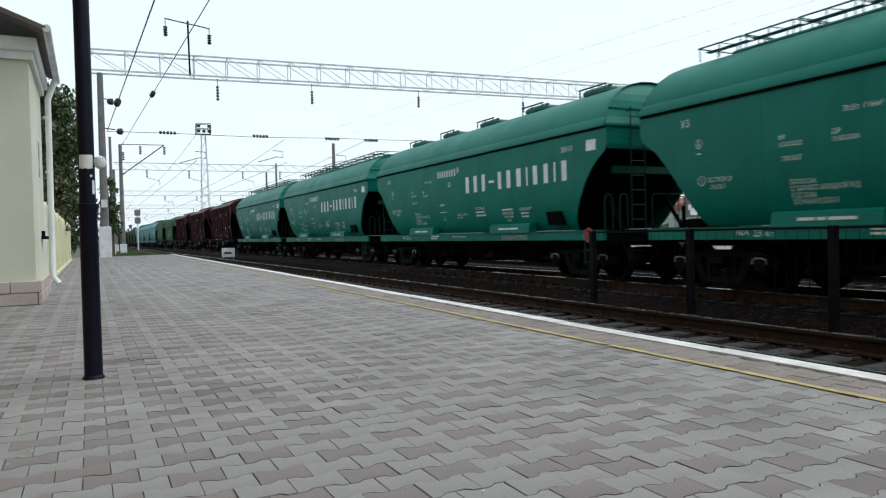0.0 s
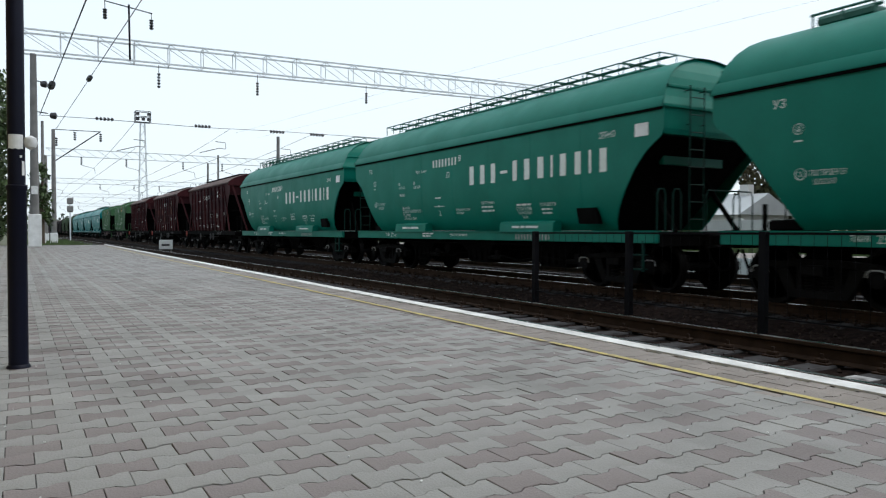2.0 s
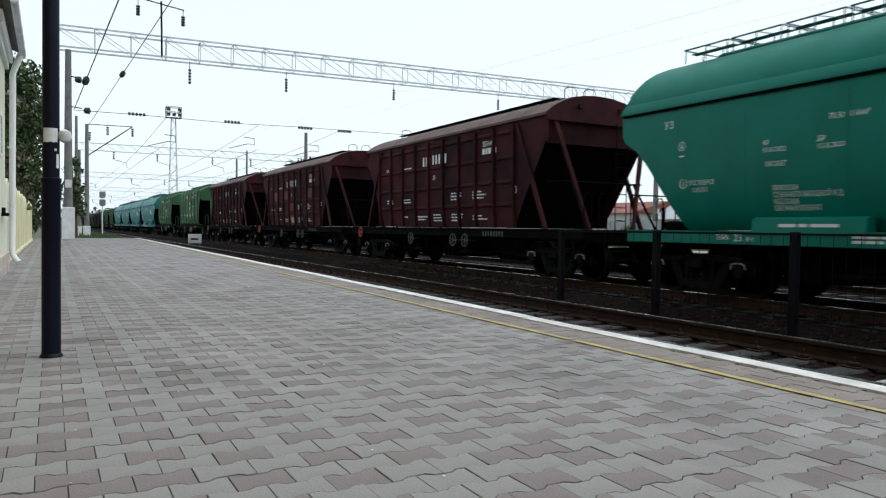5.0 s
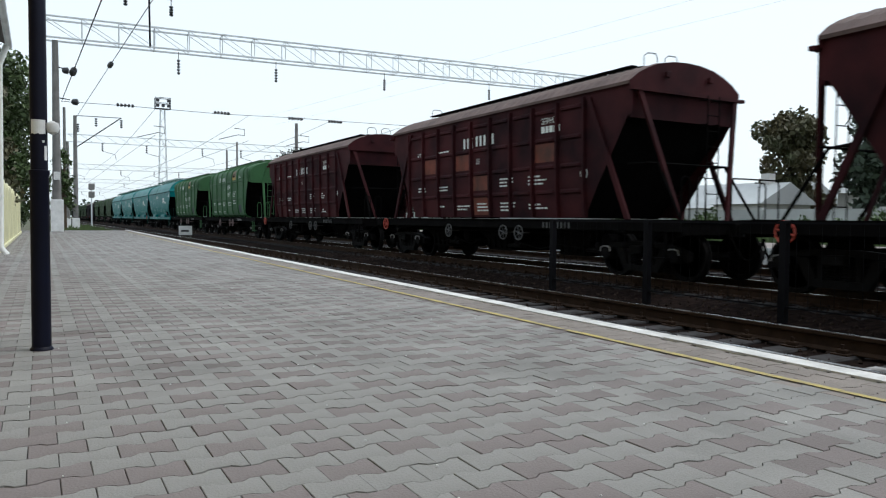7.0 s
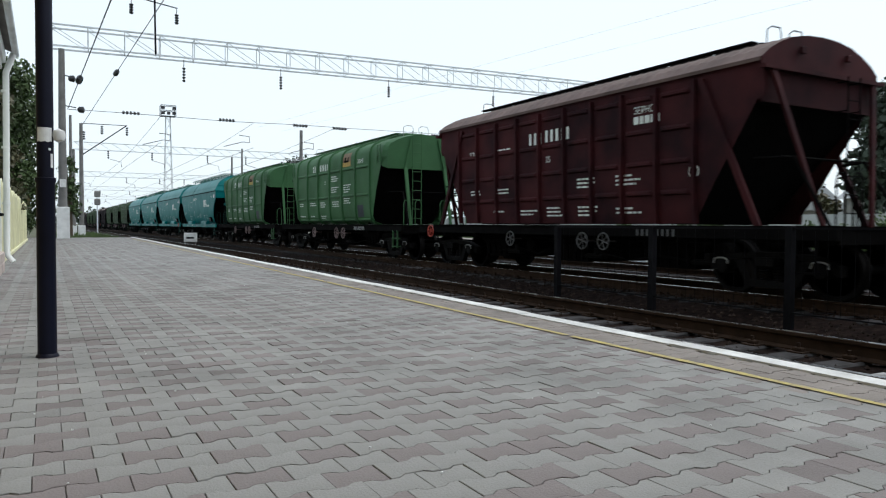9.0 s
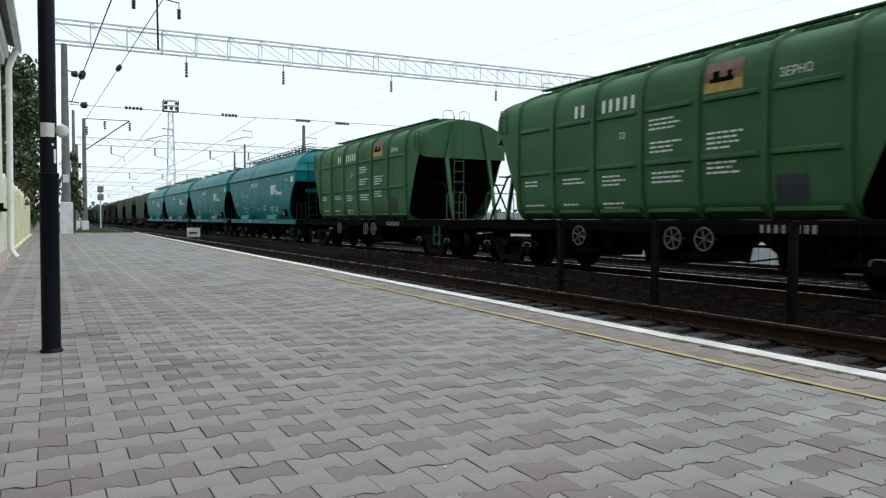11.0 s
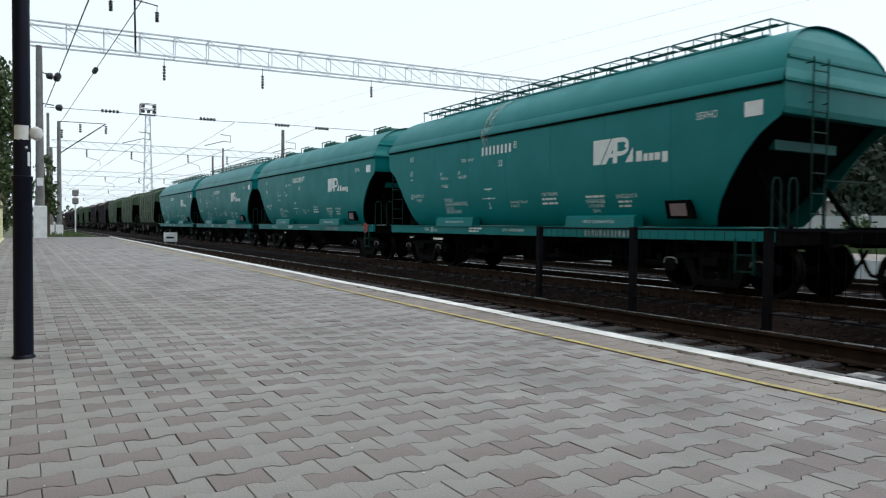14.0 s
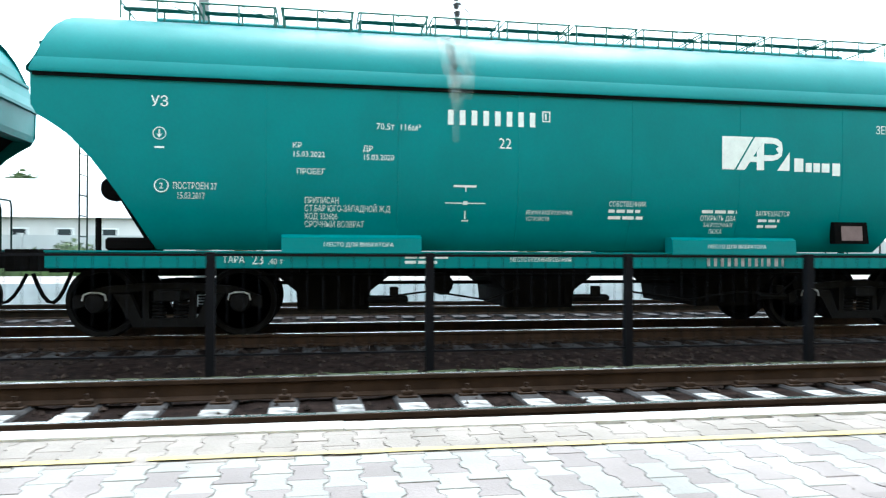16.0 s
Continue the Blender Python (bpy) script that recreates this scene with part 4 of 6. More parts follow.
    put(words(["МЕСТО ПЛОМБИРОВАНИЯ"], 0.085, 0, 0.8), 0.62, 1.05, lambda z: 1.542)
    put(lines_of_bars(rng, 2, 0.7, 0.04, 0.07), 2.1, 1.09, lambda z: 1.542)
    put(glyph_blocks([0.085] * 8 + [0.06, 0.10, 0.10, 0.06], 0.12, 0.025), -2.35, 0.985, lambda z: 1.542, m=M["axlecap"])
    if brand == "logo":
        a = [([(0, 0), (0.20, 0), (0.50, 0.49), (0, 0.49)], [(0, 1, 2, 3)]),
             ([(0.23, 0), (0.37, 0), (0.70, 0.49), (0.53, 0.49)], [(0, 1, 2, 3)]),
             ([(0.40, 0.12), (0.58, 0.12), (0.58, 0.20), (0.455, 0.20)], [(0, 1, 2, 3)]),
             ([(0.56, 0.0), (0.68, 0.0), (0.68, 0.46), (0.56, 0.28)], [(0, 1, 2, 3)]),
             ([(0.68, 0.40), (0.84, 0.40), (0.92, 0.36), (0.97, 0.42), (0.90, 0.475), (0.80, 0.49), (0.68, 0.49)], [tuple(range(7))]),
             ([(0.87, 0.32), (0.92, 0.36), (0.97, 0.42), (0.985, 0.32), (0.97, 0.22), (0.92, 0.26)], [tuple(range(6))]),
             ([(0.68, 0.14), (0.80, 0.14), (0.90, 0.165), (0.97, 0.22), (0.92, 0.26), (0.84, 0.225), (0.68, 0.225)], [tuple(range(7))]),
             ([(0.90, 0), (1.10, 0), (1.10, 0.28)], [(0, 1, 2)])]
        put_each(a, -2.60, 2.42, "white piece of a company emblem")
        put_each(bars([0.15], 0.20, 0, 0, 0) + bars([0.10, 0.11, 0.13], 0.135, 0.03, 0.19, 0) + bars([0.13], 0.19, 0, 0.64, -0.05), -3.78, 2.41, "white block letter")
    else:
        put_each(glyph_blocks([0.335, 0.335, 0.31, -0.29, 0.29, 0.335, 0.36, 0.125, 0.325, 0.315, 0.125, 0.335], 0.47, 0.15), -0.32, 2.36, "large white block letter")
    # end placards
    q = Geo().box(-1.566, -1.557, -6.47, -6.14, 2.95, 3.19)
    part("placard", q, M["whitewash"], t, "small white placard")
    f = Geo()
    f.plate([(-1.50, -5.10, 1.33), (-1.50, -4.52, 1.33), (-1.53, -4.47, 1.66), (-1.53, -5.03, 1.66)], (0.12, 0, 0))
    b = part("notice_frame", f, M["under"], t, "dark notice frame")
    part("notice", Geo().plate([(-1.512, -4.98, 1.38), (-1.512, -4.62, 1.38), (-1.533, -4.59, 1.60), (-1.533, -4.95, 1.60)], (0.004, 0, 0)), M["pink"] if brand == "logo" else M["under"], b)
    if roof_style != "walk":
        add_handwheel(t, -1.60, -6.2, 1.08, 0.15, M["red"], "red parking brake handwheel")
    return t


def ribbed_hopper(paint, label, kind, near=True):
    """Older hopper with pressed panels between upright ribs. kind: 'flat' brown or 'round' green."""
    t = thing("hopper_wagon", label, "wagon", "train")
    P = M[paint]
    rnd = kind == "round"
    if rnd:
        prof = [(1.10, 1.20), (1.34, 1.28), (1.46, 1.45), (1.50, 1.75), (1.53, 2.5), (1.53, 3.5), (1.515, 3.72), (1.46, 3.88), (1.35, 4.0), (1.12, 4.12), (0.85, 4.22), (0.45, 4.32), (0, 4.36)]
        END = [(1.20, 4.16), (1.5, 4.22), (3.20, 4.97), (3.30, 5.08), (3.75, 5.14), (3.95, 5.10), (4.4, 4.96)]
        rp = [p for p in prof if p[1] >= 3.3]
        zl, xl, ye = 3.20, 1.53, 5.32
        ys = [-4.05 + 1.38 * k for k in range(7)]
        ridges = (1.38, 2.28, 3.29)
    else:
        prof = [(1.42, 1.22), (1.47, 1.9), (1.50, 3.86)]
        END = [(1.22, 4.04), (1.36, 4.04), (3.22, 5.24), (3.27, 5.37), (4.5, 5.37)]
        rp = [(1.56, 3.83), (1.57, 3.89), (1.36, 4.05), (1.10, 4.18), (0.80, 4.29), (0.40, 4.36), (0, 4.38)]
        zl, xl, ye = 3.18, 1.49, 5.37
        ys = [-3.98 + 0.915 * k for k in range(10)]
        ridges = (1.81, 2.38, 2.99, 3.62)

    def sx(z):
        return lerp_table([(b, a) for a, b in prof], z)

    for s in (-1, 1):
        g = Geo()
        zs = sorted(set([p[1] for p in prof if p[1] <= 3.9 or not rnd] + [p[0] for p in END if p[0] < 3.85] + [2.1, 2.9]))
        if rnd:
            zs = [z for z in zs if z <= 3.51]
        for z in zs:
            e = lerp_table(END, z)
            for k in range(9):
                g.v.append((s * sx(z), -e + 2 * e * k / 8, z))
        for j in range(len(zs) - 1):
            for k in range(8):
                a = j * 9 + k
                g.f.append((a, a + 1, a + 10, a + 9))
        part("side_wall", g, P, t, smooth=True)
        # horizontal pressed ridges between the ribs
        for i in range(len(ys) - 1):
            for z in ridges:
                q = Geo()
                a, b = ys[i] + 0.07, ys[i + 1] - 0.07
                x0, d = sx(z), 0.05
                v = []
                for yy, k in ((a, 0.0), (a + 0.09, 1.0), (b - 0.09, 1.0), (b, 0.0)):
                    for dz, out in ((-0.075, 0), (-0.045, 1), (0.0, 1), (0.05, 0)):
                        v.append((s * (x0 - 0.012 + (d + 0.012) * out * k), yy, z + dz))
                q.add(v, [(4 * n + m, 4 * n + m + 1, 4 * n + m + 5, 4 * n + m + 4) for n in range(3) for m in range(3)])
                part("pressed_ridge", q, P, t)
        for y in ys:
            q = Geo()
            pts = prof[:-1] if rnd else prof[:-1] + [(1.499, 3.76)]
            w, d = (0.075, 0.06) if rnd else (0.045, 0.085)
            v = []
            for n, (x, z) in enumerate(pts):
                (xa, za), (xb, zb) = pts[max(n - 1, 0)], pts[min(n + 1, len(pts) - 1)]
                ln = math.hypot(xb - xa, zb - za)
                nx, nz = (zb - za) / ln, -(xb - xa) / ln
                v += [(s * (x - 0.02 * nx), y - w, z - 0.02 * nz), (s * (x + d * nx), y - w * 0.7, z + d * nz), (s * (x + d * nx), y + w * 0.7, z + d * nz), (s * (x - 0.02 * nx), y + w, z - 0.02 * nz)]
            f = []
            for k in range(len(pts) - 1):
                for i in range(4):
                    f.append((4 * k + i, 4 * k + (i + 1) % 4, 4 * k + 4 + (i + 1) % 4, 4 * k + 4 + i))
            f += [(3, 2, 1, 0), tuple(range(4 * len(pts) - 4, 4 * len(pts)))]
            q.add(v, f)
            part("upright_rib", q, P, t)
        # coloured repair panels
        if paint == "brown_patched" and s < 0:
            for i, z0, z1 in ((4, 1.28, 1.74), (4, 1.92, 2.30), (5, 2.48, 2.90), (7, 2.48, 2.90), (1, 2.48, 2.90)):
                a, b = ys[i] + 0.07, ys[i + 1] - 0.07
                part("repair_panel", Geo().plate([(s * (sx(z0) + 0.004), a, z0), (s * (sx(z0) + 0.004), b, z0), (s * (sx(z1) + 0.004), b, z1), (s * (sx(z1) + 0.004), a, z1)], (-s * 0.003, 0, 0)), M["rust_patch"], t, "orange-red primed panel")
    # roof
    g = Geo()
    full = [(-x, z) for x, z in rp] + [(x, z) for x, z in reversed(rp[:-1])]
    n = len(full)
    ncols = 12 if rnd else 84
    for k in range(ncols + 1):
        for x, z in full:
            e = lerp_table(END, z)
            cor = 0.0 if rnd else (0.018 if k % 2 else 0.0) * (abs(x) < 1.5)
            g.v.append((x, -e + 2 * e * k / ncols, z + cor))
    for k in range(ncols):
        for i in range(n - 1):
            g.f.append((k * n + i, k * n + i + 1, (k + 1) * n + i + 1, (k + 1) * n + i))
    part("roof", g, P if rnd else M["brown_roof"], t, "" if rnd else "weathered corrugated roof", smooth=rnd)
    for s in (-1, 1):
        g = Geo()
        ring = [(-xl, zl)] + full + [(xl, zl)]
        if rnd:
            # chamfered corners round a flat end panel
            inner = [(x * 0.93, 3.10 if z == zl else z - 0.04 * (z - 3.3)) for x, z in ring]
            g.v = [(x, s * lerp_table(END, z), z) for x, z in ring] + [(x, s * ye, z) for x, z in inner]
            m = len(ring)
            g.f = [(k, k + 1, m + k + 1, m + k) for k in range(m - 1)] + [tuple(range(m, 2 * m))]
        else:
            top = [(x, z) for x, z in full if z > 3.84]
            g.plate([(x, s * 5.375, z) for x, z in [(-1.56, 3.72)] + top + [(1.56, 3.72)]], (0, -s * 0.03, 0))
            g.plate([(-1.49, s * 5.36, 3.70), (1.49, s * 5.36, 3.70), (1.49, s * 5.34, zl), (-1.49, s * 5.34, zl)], (0, -s * 0.03, 0))
        part("end_wall", g, P, t)
        if not rnd:
            part("gable_lip", Geo().box(-1.62, 1.62, *sorted((s * 5.38, s * 5.49)), 3.69, 3.755), P, t)
            for x in (-0.62, 0.62):
                part("lifting_lug", Geo().box(x - 0.05, x + 0.05, *sorted((s * 5.40, s * 5.46)), 4.02, 4.14, 0.01), P, t)
        q = Geo()
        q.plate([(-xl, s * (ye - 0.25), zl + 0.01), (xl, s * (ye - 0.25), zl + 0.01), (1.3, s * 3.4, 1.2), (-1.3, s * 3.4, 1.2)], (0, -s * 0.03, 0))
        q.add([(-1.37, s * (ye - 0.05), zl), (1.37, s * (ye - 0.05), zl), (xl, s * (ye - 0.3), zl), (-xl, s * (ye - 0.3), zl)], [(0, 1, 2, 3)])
        # sheet coloured black to stand for the shade under the end
        part("slope_plate", q, M["under"], t, "sloping end sheet with the recess shade coloured in as black")
        for dx in (-1, 1):
            if rnd:
                strut = Geo().plate([(dx * 0.82, s * 5.33, 3.14), (dx * 0.70, s * 5.33, 3.14), (dx * 0.74, s * 5.78, 1.17), (dx * 0.82, s * 5.78, 1.17)], (0, s * 0.07, 0))
                part("end_strut", strut, P, t)
                rib = Geo().plate([(dx * 0.80, s * 5.32, 3.14), (dx * 0.72, s * 5.32, 3.14), (dx * 0.50, s * 5.32, 4.15), (dx * 0.56, s * 5.32, 4.15)], (0, s * 0.05, 0))
                part("end_rib", rib, P, t)
                steps = Geo()
                for yy in (4.72, 5.0):
                    steps.tube((dx * 1.55, s * yy, 3.32), (dx * 1.54, s * yy, 3.92), 0.014, 5)
                for z in (3.35, 3.55, 3.75, 3.90):
                    steps.tube((dx * 1.55, s * 4.72, z), (dx * 1.55, s * 5.0, z), 0.012, 5)
                part("corner_steps", steps, P, t)
            else:
                strut = Geo().plate([(dx * 1.50, s * 4.06, 3.74), (dx * 1.50, s * 4.18, 3.74), (dx * 1.46, s * 5.36, 1.17), (dx * 1.46, s * 5.24, 1.17)], (dx * 0.06, 0, 0))
                part("corner_strut", strut, P, t)
                strut = Geo().plate([(dx * 1.42, s * 5.40, 3.69), (dx * 1.30, s * 5.40, 3.69), (dx * 0.62, s * 5.85, 1.17), (dx * 0.70, s * 5.85, 1.17)], (0, s * 0.06, 0))
                part("end_strut", strut, P, t)
            brace = Geo().path([(dx * 1.25, s * 5.0, 2.30), (dx * 0.95, s * 5.55, 2.30), (dx * 1.05, s * 6.25, 1.16)], 0.03, 5)
            part("end_brace", brace, M["under"], t)
        part("end_crossbar", Geo().tube((-1.25, s * 5.5, 2.30), (1.25, s * 5.5, 2.30), 0.022, 5), M["under"], t)
    # roof fittings
    for k in range(8):
        y = -4.5 + k * 1.12
        q = Geo()
        q.box(-0.42, 0.42, y, y + 1.06, 4.33, 4.45, 0.03)
        for x in (-0.62, 0.62):
            q.box(x - 0.09, x + 0.09, y, y + 1.10, 4.40, 4.425)
            q.tube((x, y + 0.1, 4.2), (x, y + 0.1, 4.42), 0.02, 4)
            q.tube((x, y + 0.6, 4.2), (x, y + 0.6, 4.42), 0.02, 4)
        part("roof_hatch", q, M["under"] if not rnd else P, t)
    for s in (-1, 1):
        for x in (-0.5, 0.1):
            h = Geo()
            h.path([(x, s * 4.65, 4.28), (x, s * 4.65, 4.62), (x + 0.08, s * 4.68, 4.68), (x + 0.3, s * 4.68, 4.68), (x + 0.38, s * 4.65, 4.6), (x + 0.38, s * 4.65, 4.28)], 0.012, 4)
            part("roof_grab_rail", h, M["axlecap"] if rnd else M["under"], t)
    add_underframe(t, M["under"], "black side sill")
    add_bogies(t)
    add_couplers(t)
    if rnd:
        add_end_gear(t, P, -0.38, 5.48, 4.38, 0.17)
    else:
        add_end_gear(t, M["under"], 0.50, 5.62, 3.72, 0.17)
    for y in (1.89, -0.77, -1.49) if rnd else (1.70, -1.02, -1.68):
        add_handwheel(t, -1.55, y, 0.85, 0.20 if rnd else 0.17, M["pink"] if rnd else M["wheel_grey"], "spoked gate handwheel")
    if not rnd:
        add_handwheel(t, -1.60, 5.8, 1.0, 0.17, M["red"], "red parking brake handwheel")
    if not near:
        return t
    rng = random.Random(9)

    def put(shapes, y, z, m=M["white"], label="white stencilled lettering", off=0.006):
        small = part("lettering", lay(shapes, lambda zz: sx(zz) + 0.002, y, z, off), m, t, label)
        if len(shapes) > 1:
            small["kind"] = "stuff"

    def put_each(shapes, y, z):
        for shape in shapes:
            part("letter_block", lay([shape], lambda zz: sx(zz) + 0.002, y, z, 0.006), M["white"], t)

    if rnd:
        put_each(glyph_blocks([0.16, 0.16], 0.26, 0.05), 2.13, 3.37)
        put_each(glyph_blocks([0.16] * 5, 0.26, 0.05), 1.25, 3.37)
        put(words(["22"], 0.19, 0), 0.70, 2.80)
        for y, z, n in ((-0.12, 3.05, 3), (-0.15, 2.62, 3), (-1.5, 2.66, 4), (-1.5, 2.15, 3), (1.2, 2.05, 3), (2.5, 2.05, 2), (3.95, 2.05, 2), (3.95, 1.5, 1), (1.2, 1.5, 3), (2.5, 1.5, 1), (-0.2, 2.05, 3)):
            put(lines_of_bars(rng, n, 0.80, 0.036, 0.085), y, z)
        put(words(["ЗЕРНО"], 0.20, 0, 0.85), -2.90, 3.42)
        put(panel(0.80, 0.0, 0.18), -1.42, 3.37, M["ochre"], "yellow painted emblem base")
        put(panel(0.80, 0.18, 0.52), -1.42, 3.37, M["orange"], "faded brown painted emblem")
        put(panel(0.50, 0.16, 0.24, 0.12) + panel(0.14, 0.24, 0.36, 0.18) + panel(0.10, 0.24, 0.34, 0.48), -1.42, 3.37, M["under"], "dark shapes on the emblem", 0.010)
        put(panel(0.55, 0.0, 0.44), -2.86, 1.46, M["navy"], "dark blue painted rectangle")
    else:
        put_each(glyph_blocks([0.16, 0.16, 0.16], 0.27, 0.03), 1.05, 3.06)
        put_each(glyph_blocks([0.16] * 5, 0.27, 0.03), 0.42, 3.08)
        put(words(["25"], 0.19, 0), 0.38, 2.62)
        put(words(["УЗ"], 0.20, 0), 3.75, 2.98)
        put(words(["ЗЕРНО"], 0.19, 0, 0.85), -2.46, 3.34)
        put(bars([0.13, 0.1, 0.13, 0.1, 0.1], 0.15, 0.03), -2.46, 3.14)
        for y, z, n in ((-0.75, 2.15, 3), (-0.75, 1.55, 3), (0.35, 1.55, 3), (-1.95, 2.15, 3), (-1.95, 1.5, 2), (1.4, 1.5, 2), (2.5, 2.05, 2), (3.7, 2.05, 2), (2.6, 1.5, 1), (2.5, 3.05, 1)):
            put(lines_of_bars(rng, n, 0.72, 0.038, 0.085), y, z)
        ringm = Geo().ring((-(sx(2.1) + 0.006), -3.95, 2.15), (1, 0, 0), 0.11, 0.012, 14, 4)
        part("lettering", ringm, M["white"], t, "white ring mark")
    part("sill_lettering", lay(glyph_blocks([0.1] * 8, 0.13, 0.03), lambda z: 1.545, -2.6, 0.98, 0.004), M["axlecap"] if rnd else M["wheel_grey"], t, "faded number bars on the sill")
    return t


M["teal_dark"] = mat("dark_green_fittings", (0.002, 0.085, 0.062), 0.6, scale=3, amount=0.2)
# darker copy of the teal for end rods, shade mixed into the colour
M["teal_shade"] = mat("shaded_teal_rods", (0.001, 0.030, 0.024), 0.6, scale=3, amount=0.3, spec=0.15)
M["wheel_grey"] = mat("dull_grey_handwheel_paint", (0.075, 0.075, 0.078), 0.7, scale=6, amount=0.4)
M["brown_patched"] = M["brown"]

TEMPLATES = {}


def wagon(kind):
    if kind in TEMPLATES:
        return copy_thing(TEMPLATES[kind], Matrix.Identity(4))
    if kind == "tas_walk":
        w = modern_hopper("teal", "walk", "words", "green round-sided grain hopper wagon with large white block lettering")
    elif kind == "tas_hatch":
        w = modern_hopper("teal", "hatch", "words", "green round-sided grain hopper wagon with separate roof hatches")
    elif kind == "ap_walk":
        w = modern_hopper("aqua", "walk", "logo", "sea-green grain hopper wagon with white square emblem and roof railings")
    elif kind == "ap_hatch":
        w = modern_hopper("aqua", "hatch", "logo", "sea-green grain hopper wagon with emblem and separate roof hatches")
    elif kind == "brown":
        w = ribbed_hopper("brown", "weathered oxide-brown ribbed hopper wagon with corrugated roof", "flat")
    elif kind == "brown_patched":
        w = ribbed_hopper("brown_patched", "oxide-brown ribbed hopper wagon with orange repaired panels", "flat")
    elif kind == "green":
        w = ribbed_hopper("green", "leaf-green ribbed hopper wagon with an orange emblem", "round")
    elif kind == "olive":
        w = ribbed_hopper("olive", "olive-green ribbed hopper wagon far down the train", "round", False)
    else:
        w = ribbed_hopper("plum", "dark plum-coloured ribbed hopper wagon far down the train", "flat", False)
    TEMPLATES[kind] = w
    return w


ORDER = ["tas_walk", "tas_hatch", "tas_walk", "tas_walk", "brown", "brown_patched", "brown", "green", "green",
         "ap_walk", "ap_hatch", "ap_walk", "ap_walk", "olive", "olive", "olive", "plum", "plum", "olive", "olive", "olive", "plum", "plum", "plum"]
START = [4.412 + 14.72 * i for i in range(4)]
START += [START[3] + 14.72 + 14.60 * i for i in range(5)]
START += [136.21 + 14.72 * i for i in range(len(ORDER) - 9)]
WAGONS = []
for kind, y0 in zip(ORDER, START):
    w = wagon(kind)
    w.location = (TRAIN_X, y0, TRAIN_Z)
    WAGONS.append((w, y0))


# pale dust streak run down from the roof of the first emblem wagon
prof_pts = [(x, z) for x, z in reversed(ROOF[:-2])] + [(side_x(z), z) for z in (3.3, 3.1, 2.9, 2.7, 2.5)]
for lap, (wide, steps) in enumerate(((0.30, 11), (0.24, 10), (0.17, 12), (0.11, 14), (0.06, 9))):
    streak, sv = Geo(), []
    for k, (px, pz) in enumerate(prof_pts[:steps]):
        wd = wide * (1.0 - 0.045 * k)
        o = 0.006 + 0.002 * lap
        for side in (-1, 1):
            sv.append((-(px + o), 1.34 + 0.02 * lap + side * wd, pz + (o if pz > 3.5 else 0)))
    streak.add(sv, [(2 * k, 2 * k + 1, 2 * k + 3, 2 * k + 2) for k in range(steps - 1)])
    part("dust_streak", streak, M["dust"], WAGONS[9][0], "pale streak of grain dust")


# ---- platform side: pole, building, wall, trees ----
def make_pole():
    t = thing("lamp_post", "navy-black painted steel pole with torn paper notices, standing in the paving", "pole", at=(0.0, 5.30, 0))
    g = Geo()
    g.lathe([(0.0, 0.057), (1.12, 0.055), (1.13, 0.060), (1.155, 0.060), (1.16, 0.050), (6.0, 0.046)], "z", 20)
    part("shaft", g, M["pole"], t, smooth=True)
    part("foot_collar", Geo().lathe([(0, 0.070), (0.010, 0.067), (0.022, 0.058)], "z", 20), M["pole"], t, smooth=True)
    n = Geo()
    for z0, z1, a0, a1 in ((1.385, 1.475, -2.55, -0.75), (1.22, 1.31, -0.95, -0.55), (1.33, 1.345, -1.2, -0.9)):
        v, f = [], []
        for k in range(9):
            a = a0 + (a1 - a0) * k / 8
            r = 0.0515
            v += [(r * math.cos(a), r * math.sin(a), z0 + 0.003 * math.sin(k * 2)), (r * math.cos(a), r * math.sin(a), z1)]
        f = [(2 * k, 2 * k + 2, 2 * k + 3, 2 * k + 1) for k in range(8)]
        q = Geo().add(v, f)
        part("paper_notice", q, M["paper"], t, "torn white paper notice")
    b = Geo()
    b.lathe([(-0.045, 0.005), (-0.03, 0.032), (0.0, 0.042), (0.03, 0.034), (0.045, 0.005)], "z", 10, (0.078, -0.02, 1.43))
    part("crumpled_wrap", b, M["paper"], t, "crumpled white plastic tied to the pole", smooth=True)


